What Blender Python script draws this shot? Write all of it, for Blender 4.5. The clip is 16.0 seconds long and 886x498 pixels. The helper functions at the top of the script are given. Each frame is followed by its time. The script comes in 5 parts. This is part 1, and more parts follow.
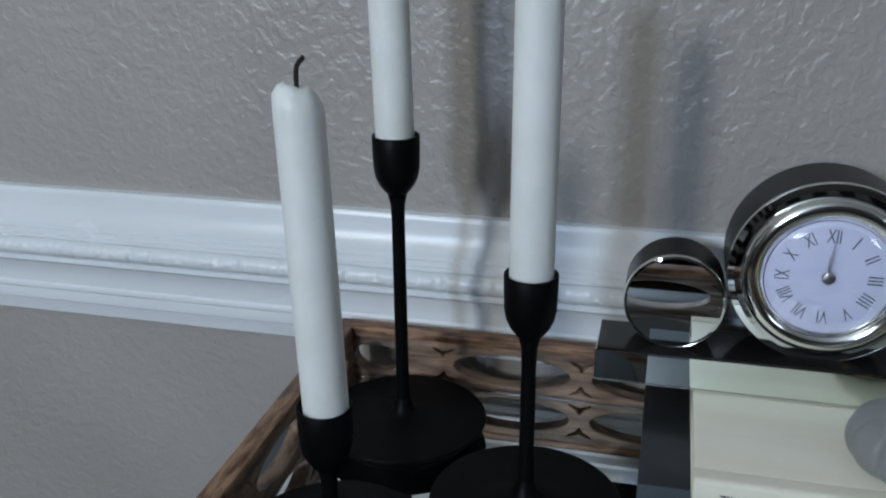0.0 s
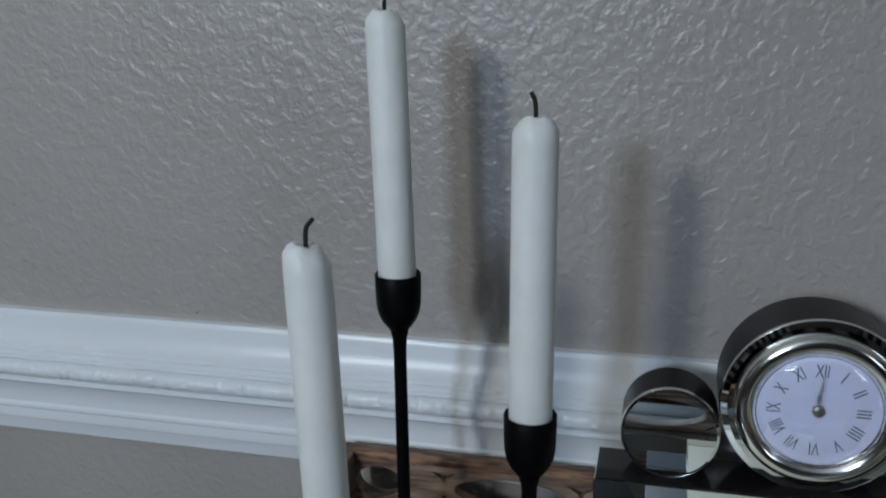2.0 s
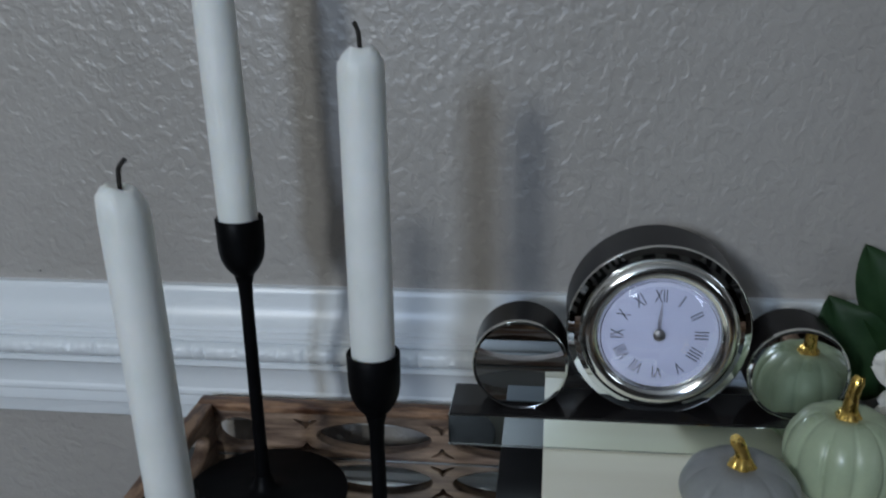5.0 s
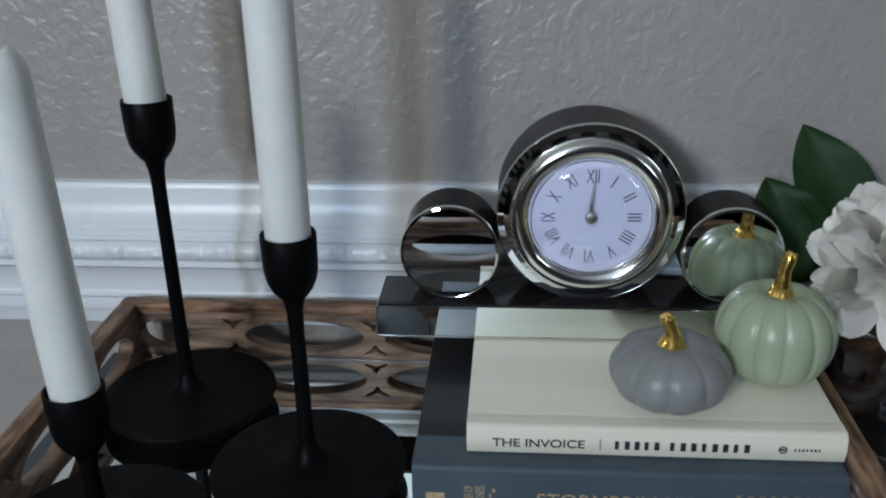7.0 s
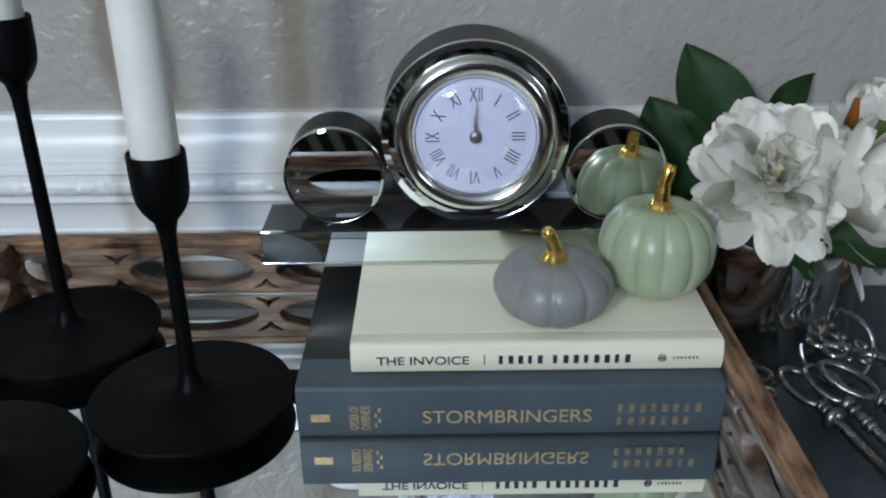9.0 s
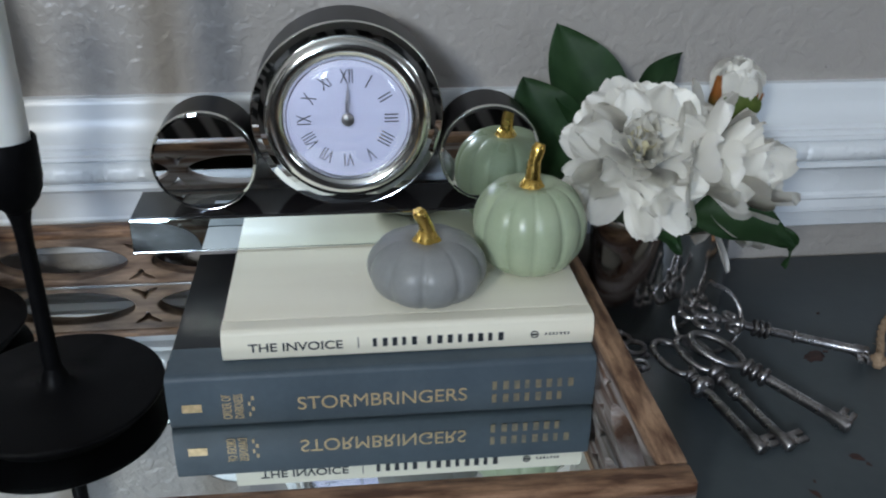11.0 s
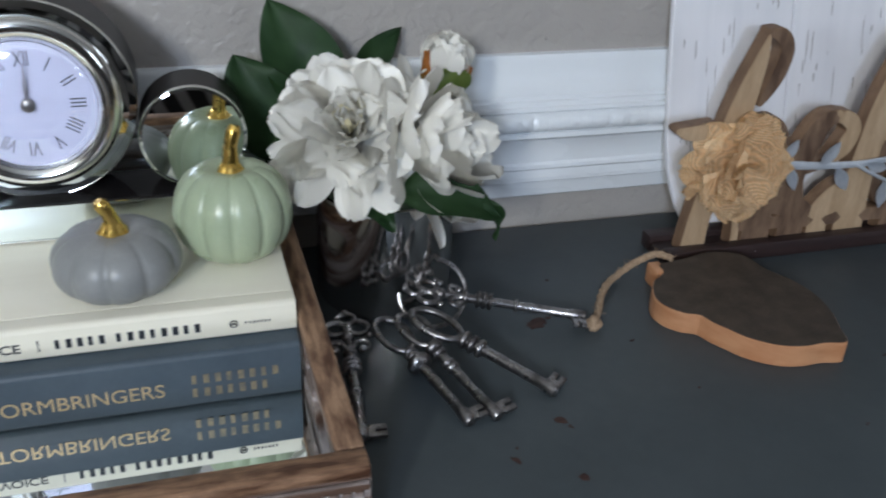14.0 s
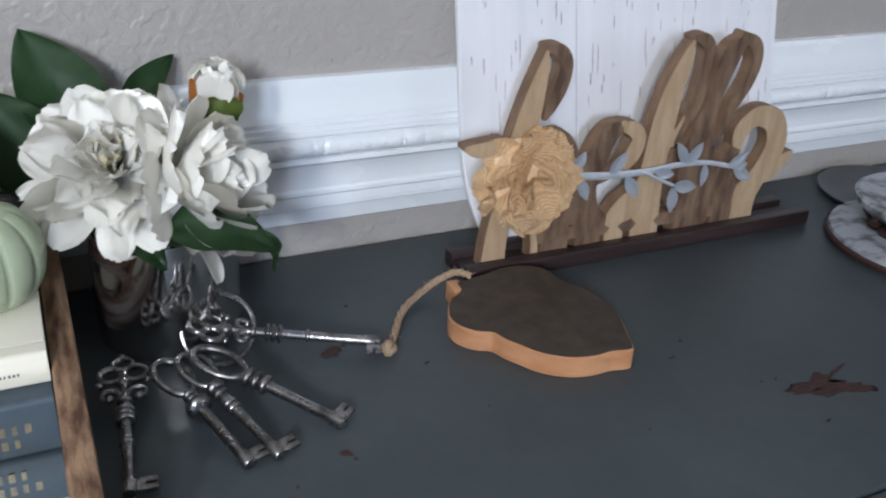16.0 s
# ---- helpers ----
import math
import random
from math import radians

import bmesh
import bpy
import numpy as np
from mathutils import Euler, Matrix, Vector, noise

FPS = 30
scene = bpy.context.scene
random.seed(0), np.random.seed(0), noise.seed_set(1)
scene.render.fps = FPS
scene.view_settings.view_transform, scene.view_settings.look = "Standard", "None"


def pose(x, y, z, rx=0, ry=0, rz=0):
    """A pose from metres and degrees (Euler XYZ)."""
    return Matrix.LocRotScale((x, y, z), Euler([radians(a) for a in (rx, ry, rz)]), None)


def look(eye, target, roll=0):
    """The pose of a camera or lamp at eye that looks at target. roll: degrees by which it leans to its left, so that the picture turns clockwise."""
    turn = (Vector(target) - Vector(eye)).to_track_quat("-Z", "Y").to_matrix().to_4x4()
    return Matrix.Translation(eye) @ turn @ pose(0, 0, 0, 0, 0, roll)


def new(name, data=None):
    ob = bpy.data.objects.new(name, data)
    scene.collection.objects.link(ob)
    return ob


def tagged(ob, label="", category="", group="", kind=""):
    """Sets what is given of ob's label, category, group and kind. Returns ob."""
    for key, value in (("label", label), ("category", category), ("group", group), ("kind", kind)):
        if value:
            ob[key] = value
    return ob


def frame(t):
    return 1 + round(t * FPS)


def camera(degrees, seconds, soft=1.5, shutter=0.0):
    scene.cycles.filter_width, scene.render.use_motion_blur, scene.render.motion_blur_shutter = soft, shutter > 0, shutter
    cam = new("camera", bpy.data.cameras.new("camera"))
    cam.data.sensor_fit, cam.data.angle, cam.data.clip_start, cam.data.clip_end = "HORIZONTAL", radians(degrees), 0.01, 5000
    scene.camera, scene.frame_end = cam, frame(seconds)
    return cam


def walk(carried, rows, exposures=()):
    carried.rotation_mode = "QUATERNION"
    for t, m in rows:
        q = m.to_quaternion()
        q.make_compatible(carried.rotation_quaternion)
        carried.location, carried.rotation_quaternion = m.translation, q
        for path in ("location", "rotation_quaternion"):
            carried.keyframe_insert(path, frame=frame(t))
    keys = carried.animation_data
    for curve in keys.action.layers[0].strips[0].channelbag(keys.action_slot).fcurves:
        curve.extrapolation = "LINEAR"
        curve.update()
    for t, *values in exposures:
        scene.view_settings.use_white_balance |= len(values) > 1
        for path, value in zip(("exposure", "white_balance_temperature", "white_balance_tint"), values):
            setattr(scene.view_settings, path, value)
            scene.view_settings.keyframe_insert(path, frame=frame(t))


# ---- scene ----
cam = camera(52.22, 16.0, soft=2.0, shutter=0.5)
PATH = [
    (0, (-0.0315, -0.4598, 0.3882), (-0.4896, 1.3496, -0.3303), -0.55),
    (0.5, (-0.0299, -0.4628, 0.3980), (-0.4972, 1.3617, -0.2748), -0.78),
    (1, (-0.0311, -0.4654, 0.4092), (-0.5006, 1.3779, -0.2085), -0.80),
    (1.5, (-0.0319, -0.4674, 0.4180), (-0.4940, 1.3905, -0.1605), -0.59),
    (2, (-0.0317, -0.4693, 0.4294), (-0.4935, 1.3984, -0.1169), -0.77),
    (2.5, (-0.0322, -0.4730, 0.4413), (-0.4972, 1.4048, -0.0662), -0.94),
    (3, (-0.0332, -0.4761, 0.4457), (-0.4664, 1.4121, -0.0513), -1.20),
    (3.5, (-0.0312, -0.4737, 0.4421), (-0.4098, 1.4173, -0.0878), -1.59),
    (4, (-0.0250, -0.4720, 0.4352), (-0.3543, 1.4192, -0.1261), -1.31),
    (4.5, (-0.0092, -0.4662, 0.4291), (-0.2831, 1.4258, -0.1585), -1.15),
    (5, (0.0030, -0.4579, 0.4163), (-0.2354, 1.4202, -0.2285), -1.11),
    (7.5, (0.0284, -0.4425, 0.3687), (-0.0875, 1.3849, -0.4358), -1.00),
    (8, (0.0331, -0.4450, 0.3611), (-0.0344, 1.3752, -0.4648), -0.76),
    (8.5, (0.0433, -0.4449, 0.3559), (0.0162, 1.3640, -0.4967), -0.64),
    (9, (0.0512, -0.4443, 0.3505), (0.0626, 1.3576, -0.5172), -0.46),
    (11.5, (0.0842, -0.4453, 0.3464), (0.3340, 1.3243, -0.5516), 1.02),
    (12, (0.0939, -0.4500, 0.3461), (0.3898, 1.3069, -0.5625), 1.42),
    (12.5, (0.1034, -0.4540, 0.3476), (0.4425, 1.2860, -0.5786), 1.67),
    (13, (0.1190, -0.4548, 0.3501), (0.5112, 1.2757, -0.5725), 1.97),
    (13.5, (0.1394, -0.4506, 0.3503), (0.6022, 1.2553, -0.5855), 2.57),
    (14, (0.1613, -0.4468, 0.3495), (0.6960, 1.2356, -0.5905), 2.75),
    (14.5, (0.1878, -0.4470, 0.3519), (0.7760, 1.2173, -0.5884), 2.45),
    (15, (0.2037, -0.4457, 0.3494), (0.8453, 1.2000, -0.5888), 2.31),
    (15.5, (0.2166, -0.4480, 0.3528), (0.9438, 1.1702, -0.5707), 3.04),
    (16, (0.2254, -0.4531, 0.3550), (1.0164, 1.1463, -0.5484), 3.24),
]
EXPOSURES = [(0, -0.51, 5700, 8), (1.5, -0.72, 5720, 8), (3.5, -0.83, 5750, 8), (5, -0.82, 5750, 8), (7.5, -0.35, 5850, 8), (9, -0.19, 5900, 8), (12.5, -0.10, 5950, 10), (14, 0.12, 5970, 11), (16, 0.54, 6000, 13)]
walk(cam, [(t, look(eye, target, roll)) for t, eye, target, roll in PATH], EXPOSURES)


# ---- world and lights ----
ROOM_X0, ROOM_X1, ROOM_Y0, WALL_Y, FLOOR_Z, CEIL_Z = -2.6, 3.2, -2.6, 0.213, -0.82, 1.75
world = bpy.data.worlds.new("world")
scene.world = world
world.use_nodes = True
sky = world.node_tree.nodes.new("ShaderNodeTexSky")
sky.sky_type, sky.sun_disc = "NISHITA", False
sky.sun_elevation, sky.sun_rotation = radians(35), radians(200)
world.node_tree.links.new(sky.outputs[0], world.node_tree.nodes["Background"].inputs[0])
world.node_tree.nodes["Background"].inputs[1].default_value = 0.12


def area(name, m, sx, sy, power, colour):
    d = bpy.data.lights.new(name, "AREA")
    d.shape, d.size, d.size_y, d.energy, d.color = "RECTANGLE", sx, sy, power, colour
    ob = new(name, d)
    ob.matrix_world = m
    return ob


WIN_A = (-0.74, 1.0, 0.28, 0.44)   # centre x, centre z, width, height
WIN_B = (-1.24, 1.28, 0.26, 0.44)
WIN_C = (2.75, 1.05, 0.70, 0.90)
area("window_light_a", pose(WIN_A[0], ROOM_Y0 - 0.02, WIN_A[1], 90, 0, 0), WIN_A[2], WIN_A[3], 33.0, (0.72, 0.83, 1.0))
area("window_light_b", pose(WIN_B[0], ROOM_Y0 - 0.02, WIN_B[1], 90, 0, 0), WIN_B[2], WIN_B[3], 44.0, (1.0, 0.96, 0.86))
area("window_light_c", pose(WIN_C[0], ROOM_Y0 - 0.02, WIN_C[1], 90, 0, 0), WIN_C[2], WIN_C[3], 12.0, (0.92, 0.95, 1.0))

# ---- materials ----


def mat(name, col, col2=None, rough=0.5, rough2=None, metal=0.0, scale=30.0, stretch=(1, 1, 1), bump=0.0, bscale=None, bdist=0.001,
        detail=5.0, lo=0.35, hi=0.65, fine=0.0, coat=0.0, trans=0.0, ior=1.45, sss=0.0, spec=0.5, random_tint=0.0):
    m = bpy.data.materials.new(name)
    m.use_nodes = True
    nt = m.node_tree
    b = nt.nodes["Principled BSDF"]
    L = nt.links.new
    b.inputs["Metallic"].default_value = metal
    b.inputs["Roughness"].default_value = rough
    b.inputs["IOR"].default_value = ior
    b.inputs["Specular IOR Level"].default_value = spec
    b.inputs["Coat Weight"].default_value = coat
    b.inputs["Transmission Weight"].default_value = trans
    if sss:
        b.inputs["Subsurface Weight"].default_value = sss
        b.inputs["Subsurface Radius"].default_value = (1.0, 0.9, 0.75)
        b.inputs["Subsurface Scale"].default_value = 0.006
    col = (*col, 1)
    b.inputs["Base Color"].default_value = col
    tc = nt.nodes.new("ShaderNodeTexCoord")
    mp = nt.nodes.new("ShaderNodeMapping")
    mp.inputs["Scale"].default_value = stretch
    L(tc.outputs["Object"], mp.inputs[0])
    n = nt.nodes.new("ShaderNodeTexNoise")
    n.inputs["Scale"].default_value, n.inputs["Detail"].default_value = scale, detail
    L(mp.outputs[0], n.inputs["Vector"])
    ramp = nt.nodes.new("ShaderNodeMapRange")
    ramp.inputs["From Min"].default_value, ramp.inputs["From Max"].default_value = lo, hi
    L(n.outputs["Fac"], ramp.inputs["Value"])
    if col2:
        mix = nt.nodes.new("ShaderNodeMix")
        mix.data_type = "RGBA"
        mix.inputs[6].default_value, mix.inputs[7].default_value = col, (*col2, 1)
        L(ramp.outputs[0], mix.inputs[0])
        out = mix.outputs[2]
        if fine:
            n2 = nt.nodes.new("ShaderNodeTexNoise")
            n2.inputs["Scale"].default_value, n2.inputs["Detail"].default_value = scale * 9, 3
            L(mp.outputs[0], n2.inputs["Vector"])
            mr = nt.nodes.new("ShaderNodeMapRange")
            mr.inputs["To Min"].default_value, mr.inputs["To Max"].default_value = 1 - fine, 1 + fine
            L(n2.outputs["Fac"], mr.inputs["Value"])
            hs = nt.nodes.new("ShaderNodeHueSaturation")
            L(mr.outputs[0], hs.inputs["Value"])
            L(out, hs.inputs["Color"])
            out = hs.outputs[0]
        if random_tint:
            oi = nt.nodes.new("ShaderNodeObjectInfo")
            mr = nt.nodes.new("ShaderNodeMapRange")
            mr.inputs["To Min"].default_value, mr.inputs["To Max"].default_value = 1 - random_tint, 1 + random_tint
            L(oi.outputs["Random"], mr.inputs["Value"])
            hs = nt.nodes.new("ShaderNodeHueSaturation")
            L(mr.outputs[0], hs.inputs["Value"])
            L(out, hs.inputs["Color"])
            out = hs.outputs[0]
        L(out, b.inputs["Base Color"])
    if rough2 is not None:
        mr = nt.nodes.new("ShaderNodeMapRange")
        mr.inputs["To Min"].default_value, mr.inputs["To Max"].default_value = rough, rough2
        L(ramp.outputs[0], mr.inputs["Value"])
        L(mr.outputs[0], b.inputs["Roughness"])
    if bump:
        n3 = nt.nodes.new("ShaderNodeTexNoise")
        n3.inputs["Scale"].default_value, n3.inputs["Detail"].default_value = bscale or scale * 4, 4
        L(mp.outputs[0], n3.inputs["Vector"])
        bu = nt.nodes.new("ShaderNodeBump")
        bu.inputs["Strength"].default_value, bu.inputs["Distance"].default_value = bump, bdist
        L(n3.outputs["Fac"], bu.inputs["Height"])
        L(bu.outputs[0], b.inputs["Normal"])
    return m


def wall_paint():
    """Knockdown plaster: flat splats with soft rims and a fine roller grain."""
    m = mat("wall_paint", (0.390, 0.366, 0.335), (0.420, 0.396, 0.365), rough=0.32, scale=6)
    nt = m.node_tree
    L = nt.links.new
    tc = nt.nodes.new("ShaderNodeTexCoord")

    def splat(scale, lo, hi, detail):
        n = nt.nodes.new("ShaderNodeTexNoise")
        n.inputs["Scale"].default_value, n.inputs["Detail"].default_value, n.inputs["Roughness"].default_value = scale, detail, 0.55
        n.inputs["Distortion"].default_value = 0.35
        L(tc.outputs["Object"], n.inputs["Vector"])
        mr = nt.nodes.new("ShaderNodeMapRange")
        mr.interpolation_type = "SMOOTHSTEP"
        mr.inputs["From Min"].default_value, mr.inputs["From Max"].default_value = lo, hi
        L(n.outputs["Fac"], mr.inputs["Value"])
        return mr.outputs[0]

    def blend(a, b, k):
        ma = nt.nodes.new("ShaderNodeMath")
        ma.operation = "MULTIPLY_ADD"
        ma.inputs[1].default_value = k
        L(b, ma.inputs[0])
        L(a, ma.inputs[2])
        return ma.outputs[0]

    height = blend(splat(88, 0.44, 0.60, 1.5), splat(175, 0.42, 0.60, 1.5), 0.6)
    height = blend(height, splat(520, 0.3, 0.7, 2.0), 0.10)
    bu = nt.nodes.new("ShaderNodeBump")
    bu.inputs["Strength"].default_value, bu.inputs["Distance"].default_value = 0.36, 0.0011
    L(height, bu.inputs["Height"])
    L(bu.outputs[0], nt.nodes["Principled BSDF"].inputs["Normal"])
    return m


WALL = wall_paint()
# unseen walls: the room's dimness is put into the colour, for darker reflections
DIMMED_WALL = mat("dimmed_wall_colour", (0.11, 0.10, 0.094), (0.13, 0.12, 0.112), rough=0.6, scale=3)
CEILING = mat("ceiling_paint", (0.78, 0.78, 0.76), (0.74, 0.74, 0.72), rough=0.8, scale=2)
FLOORING = mat("dark_wood_floor", (0.045, 0.028, 0.018), (0.085, 0.052, 0.033), rough=0.35, scale=6, stretch=(1, 9, 1))
TRIM = mat("white_gloss_trim", (0.79, 0.825, 0.84), (0.815, 0.845, 0.86), rough=0.24, rough2=0.30, scale=9, stretch=(0.3, 1, 1), bump=0.07, bscale=120, bdist=0.0006)
DRESSER = mat("slate_grey_paint", (0.048, 0.060, 0.066), (0.063, 0.076, 0.082), rough=0.42, rough2=0.55, scale=9, bump=0.12, bscale=160, bdist=0.0006, fine=0.12)
CHIP = mat("bare_reddish_wood", (0.030, 0.014, 0.011), (0.062, 0.027, 0.021), rough=0.6, scale=120, stretch=(1, 5, 1))
BLACK = mat("matt_black_iron", (0.002, 0.002, 0.0024), (0.0035, 0.0035, 0.004), rough=0.44, rough2=0.56, spec=0.10, scale=60, bump=0.1, bscale=900, bdist=0.0003)
WAX = mat("white_candle_wax", (0.80, 0.82, 0.78), (0.86, 0.87, 0.84), rough=0.42, rough2=0.52, scale=40, sss=0.35, bump=0.05, bscale=160)
WICK = mat("burnt_wick", (0.012, 0.011, 0.010), (0.03, 0.025, 0.02), rough=0.9, scale=900)
MIRROR = mat("mirror", (0.83, 0.87, 0.87), rough=0.012, metal=1.0)
TRAYWOOD = mat("weathered_brown_wood", (0.085, 0.051, 0.034), (0.345, 0.240, 0.165), rough=0.50, rough2=0.7, scale=22, stretch=(1, 4, 7), bump=0.5, bscale=90, bdist=0.001, fine=0.3, lo=0.36, hi=0.68)
TRAYRIM = mat("worn_brown_rim", (0.085, 0.038, 0.020), (0.34, 0.20, 0.115), rough=0.42, rough2=0.6, scale=42, stretch=(0.8, 4, 4), bump=0.4, bscale=110, bdist=0.0010, fine=0.35, lo=0.38, hi=0.62)
TRAYRIM_Y = mat("worn_brown_side_rim", (0.085, 0.038, 0.020), (0.36, 0.225, 0.135), rough=0.42, rough2=0.6, scale=42, stretch=(4, 0.8, 4), bump=0.4, bscale=110, bdist=0.0010, fine=0.35, lo=0.38, hi=0.62)
FADED = mat("faded_gold_print", (0.20, 0.18, 0.14), (0.36, 0.29, 0.18), rough=0.45, metal=0.4, scale=260)
TRAYWASH = mat("whitewashed_wood", (0.13, 0.075, 0.05), (0.42, 0.38, 0.36), rough=0.6, rough2=0.75, scale=26, stretch=(0.35, 2, 5), bump=0.6, bscale=100, bdist=0.0012, fine=0.3, lo=0.42, hi=0.60)
IVORY = mat("ivory_book_cover", (0.83, 0.79, 0.64), (0.87, 0.835, 0.69), rough=0.42, rough2=0.5, scale=14, stretch=(0.4, 3, 3), bump=0.06, bscale=500, bdist=0.0003)
PAPER = mat("page_edges", (0.62, 0.58, 0.47), (0.72, 0.69, 0.58), rough=0.8, scale=14, stretch=(1, 1, 90))
CLOTH = mat("slate_blue_book_cloth", (0.057, 0.079, 0.099), (0.071, 0.096, 0.117), rough=0.5, scale=30, bump=0.12, bscale=1500, bdist=0.0003, fine=0.1)
BOARD = mat("black_book_board", (0.012, 0.013, 0.015), (0.020, 0.021, 0.023), rough=0.5, scale=40, bump=0.1, bscale=900, bdist=0.0003)
INK = mat("black_ink", (0.02, 0.025, 0.03), rough=0.5)
GOLDFOIL = mat("dull_gold_foil", (0.50, 0.37, 0.20), (0.66, 0.50, 0.28), rough=0.36, metal=0.35, scale=300)
DOME = mat("thin_dial_glass", (1, 1, 1), rough=0.0, trans=1.0, ior=1.5)
SMOKED = mat("smoked_black_glass", (0.010, 0.009, 0.009), (0.014, 0.012, 0.011), rough=0.30, spec=0.16, scale=40)
CHROME = mat("polished_chrome", (0.88, 0.88, 0.84), rough=0.13, metal=1.0)
DIAL = mat("white_dial_paper", (0.29, 0.30, 0.39), (0.31, 0.32, 0.41), rough=0.55, scale=30)
HANDGREY = mat("grey_hand_lacquer", (0.16, 0.16, 0.19), (0.20, 0.20, 0.23), rough=0.4, scale=200)
PEWTER = mat("hand_pewter", (0.20, 0.195, 0.19), rough=0.38, metal=1.0)
GREY_GLAZE = mat("grey_ceramic_glaze", (0.240, 0.248, 0.240), (0.285, 0.290, 0.282), rough=0.30, rough2=0.42, scale=50, bump=0.06, bscale=260, fine=0.06)
GREEN_GLAZE = mat("pale_green_ceramic_glaze", (0.360, 0.430, 0.280), (0.410, 0.475, 0.320), rough=0.26, rough2=0.36, scale=45, bump=0.04, bscale=200, coat=0.25, fine=0.05)
GOLD = mat("polished_gold_paint", (0.72, 0.47, 0.10), (0.80, 0.56, 0.16), rough=0.2, rough2=0.32, metal=1.0, scale=120, bump=0.15, bscale=300, bdist=0.0005)
VASE = mat("silvered_vase_glass", (0.76, 0.74, 0.71), (0.68, 0.66, 0.64), rough=0.06, rough2=0.14, metal=1.0, scale=40)
def silk(name, col, col2):
    """Thin cloth: partly see-through for light."""
    m = mat(name, col, col2, rough=0.7, scale=60, stretch=(6, 0.6, 1), random_tint=0.012, bump=0.15, bscale=70, bdist=0.0006, spec=0.2)
    nt = m.node_tree
    tr, mx = nt.nodes.new("ShaderNodeBsdfTranslucent"), nt.nodes.new("ShaderNodeMixShader")
    tr.inputs[0].default_value = (*col, 1)
    mx.inputs[0].default_value = 0.34
    nt.links.new(nt.nodes["Principled BSDF"].outputs[0], mx.inputs[1])
    nt.links.new(tr.outputs[0], mx.inputs[2])
    nt.links.new(mx.outputs[0], nt.nodes["Material Output"].inputs[0])
    return m


PETAL = silk("cream_silk_petal", (0.988, 0.974, 0.918), (0.99, 0.977, 0.94))
PETAL_IN = silk("yellowish_inner_petal", (0.93, 0.88, 0.66), (0.96, 0.92, 0.78))
LEAF = mat("dark_green_silk_leaf", (0.026, 0.070, 0.022), (0.042, 0.098, 0.033), rough=0.45, rough2=0.6, scale=50, bump=0.3, bscale=240, bdist=0.0006, random_tint=0.12)
BLACKGLASS = mat("black_mirrored_glass", (0.012, 0.011, 0.012), (0.016, 0.014, 0.014), rough=0.07, rough2=0.12, spec=0.5, scale=30)
BASEMIRROR = mat("greenish_mirror_glass", (0.84, 0.90, 0.86), rough=0.015, metal=1.0)
CALYX = mat("yellow_green_calyx", (0.13, 0.20, 0.035), (0.20, 0.26, 0.06), rough=0.5, scale=60)
RUST = mat("green_sepal_with_orange_tip", (0.46, 0.17, 0.03), (0.06, 0.10, 0.02), rough=0.55, scale=50)
nt_ = RUST.node_tree
sep_, rng_ = nt_.nodes.new("ShaderNodeSeparateXYZ"), nt_.nodes.new("ShaderNodeMapRange")
rng_.inputs["From Min"].default_value, rng_.inputs["From Max"].default_value = 0.027, 0.016
nt_.links.new(nt_.nodes["Texture Coordinate"].outputs["Object"], sep_.inputs[0])
nt_.links.new(sep_.outputs["Y"], rng_.inputs["Value"])
nt_.links.new(rng_.outputs[0], nt_.nodes["Mix"].inputs[0])
SILVER = mat("antique_silver_metal", (0.44, 0.43, 0.43), (0.16, 0.15, 0.15), rough=0.24, rough2=0.42, metal=1.0, scale=110, bump=0.35, bscale=420, bdist=0.0006)
LIGHTWOOD = mat("light_oak", (0.38, 0.265, 0.155), (0.48, 0.35, 0.22), rough=0.5, scale=30, stretch=(4, 4, 0.6), bump=0.2, bscale=160, bdist=0.0005, fine=0.2)
DARKWOOD = mat("walnut_brown_wood", (0.085, 0.050, 0.032), (0.23, 0.150, 0.095), rough=0.5, scale=34, stretch=(3, 3, 0.8), bump=0.2, bscale=160, bdist=0.0005, fine=0.25)
ESPRESSO = mat("espresso_stained_wood", (0.022, 0.013, 0.013), (0.040, 0.024, 0.022), rough=0.42, scale=25, stretch=(0.3, 5, 5), bump=0.15, bscale=120, bdist=0.0005)
WHITEBOARD = mat("white_distressed_plank", (0.74, 0.745, 0.77), (0.80, 0.80, 0.82), rough=0.55, scale=10, stretch=(6, 6, 0.4), bump=0.25, bscale=120, bdist=0.0006)
SCRATCH = mat("grey_scratch", (0.20, 0.185, 0.175), (0.42, 0.40, 0.38), rough=0.8, scale=200)
BURLAP = mat("tan_burlap", (0.90, 0.63, 0.34), (0.97, 0.74, 0.46), rough=0.85, scale=500, stretch=(1, 0.15, 1), bump=0.7, bscale=700, bdist=0.0008)
wv, bp = BURLAP.node_tree.nodes.new("ShaderNodeTexWave"), BURLAP.node_tree.nodes.new("ShaderNodeBump")
wv.bands_direction, wv.inputs["Scale"].default_value, wv.inputs["Distortion"].default_value = "Z", 310, 4.0
wv.inputs["Detail Scale"].default_value = 0.25
bp.inputs["Strength"].default_value, bp.inputs["Distance"].default_value = 0.45, 0.0010
rib = BURLAP.node_tree.nodes.new("ShaderNodeHueSaturation")
ribr = BURLAP.node_tree.nodes.new("ShaderNodeMapRange")
ribr.inputs["To Min"].default_value, ribr.inputs["To Max"].default_value = 0.80, 1.05
BURLAP.node_tree.links.new(wv.outputs["Fac"], ribr.inputs["Value"])
BURLAP.node_tree.links.new(ribr.outputs[0], rib.inputs["Value"])
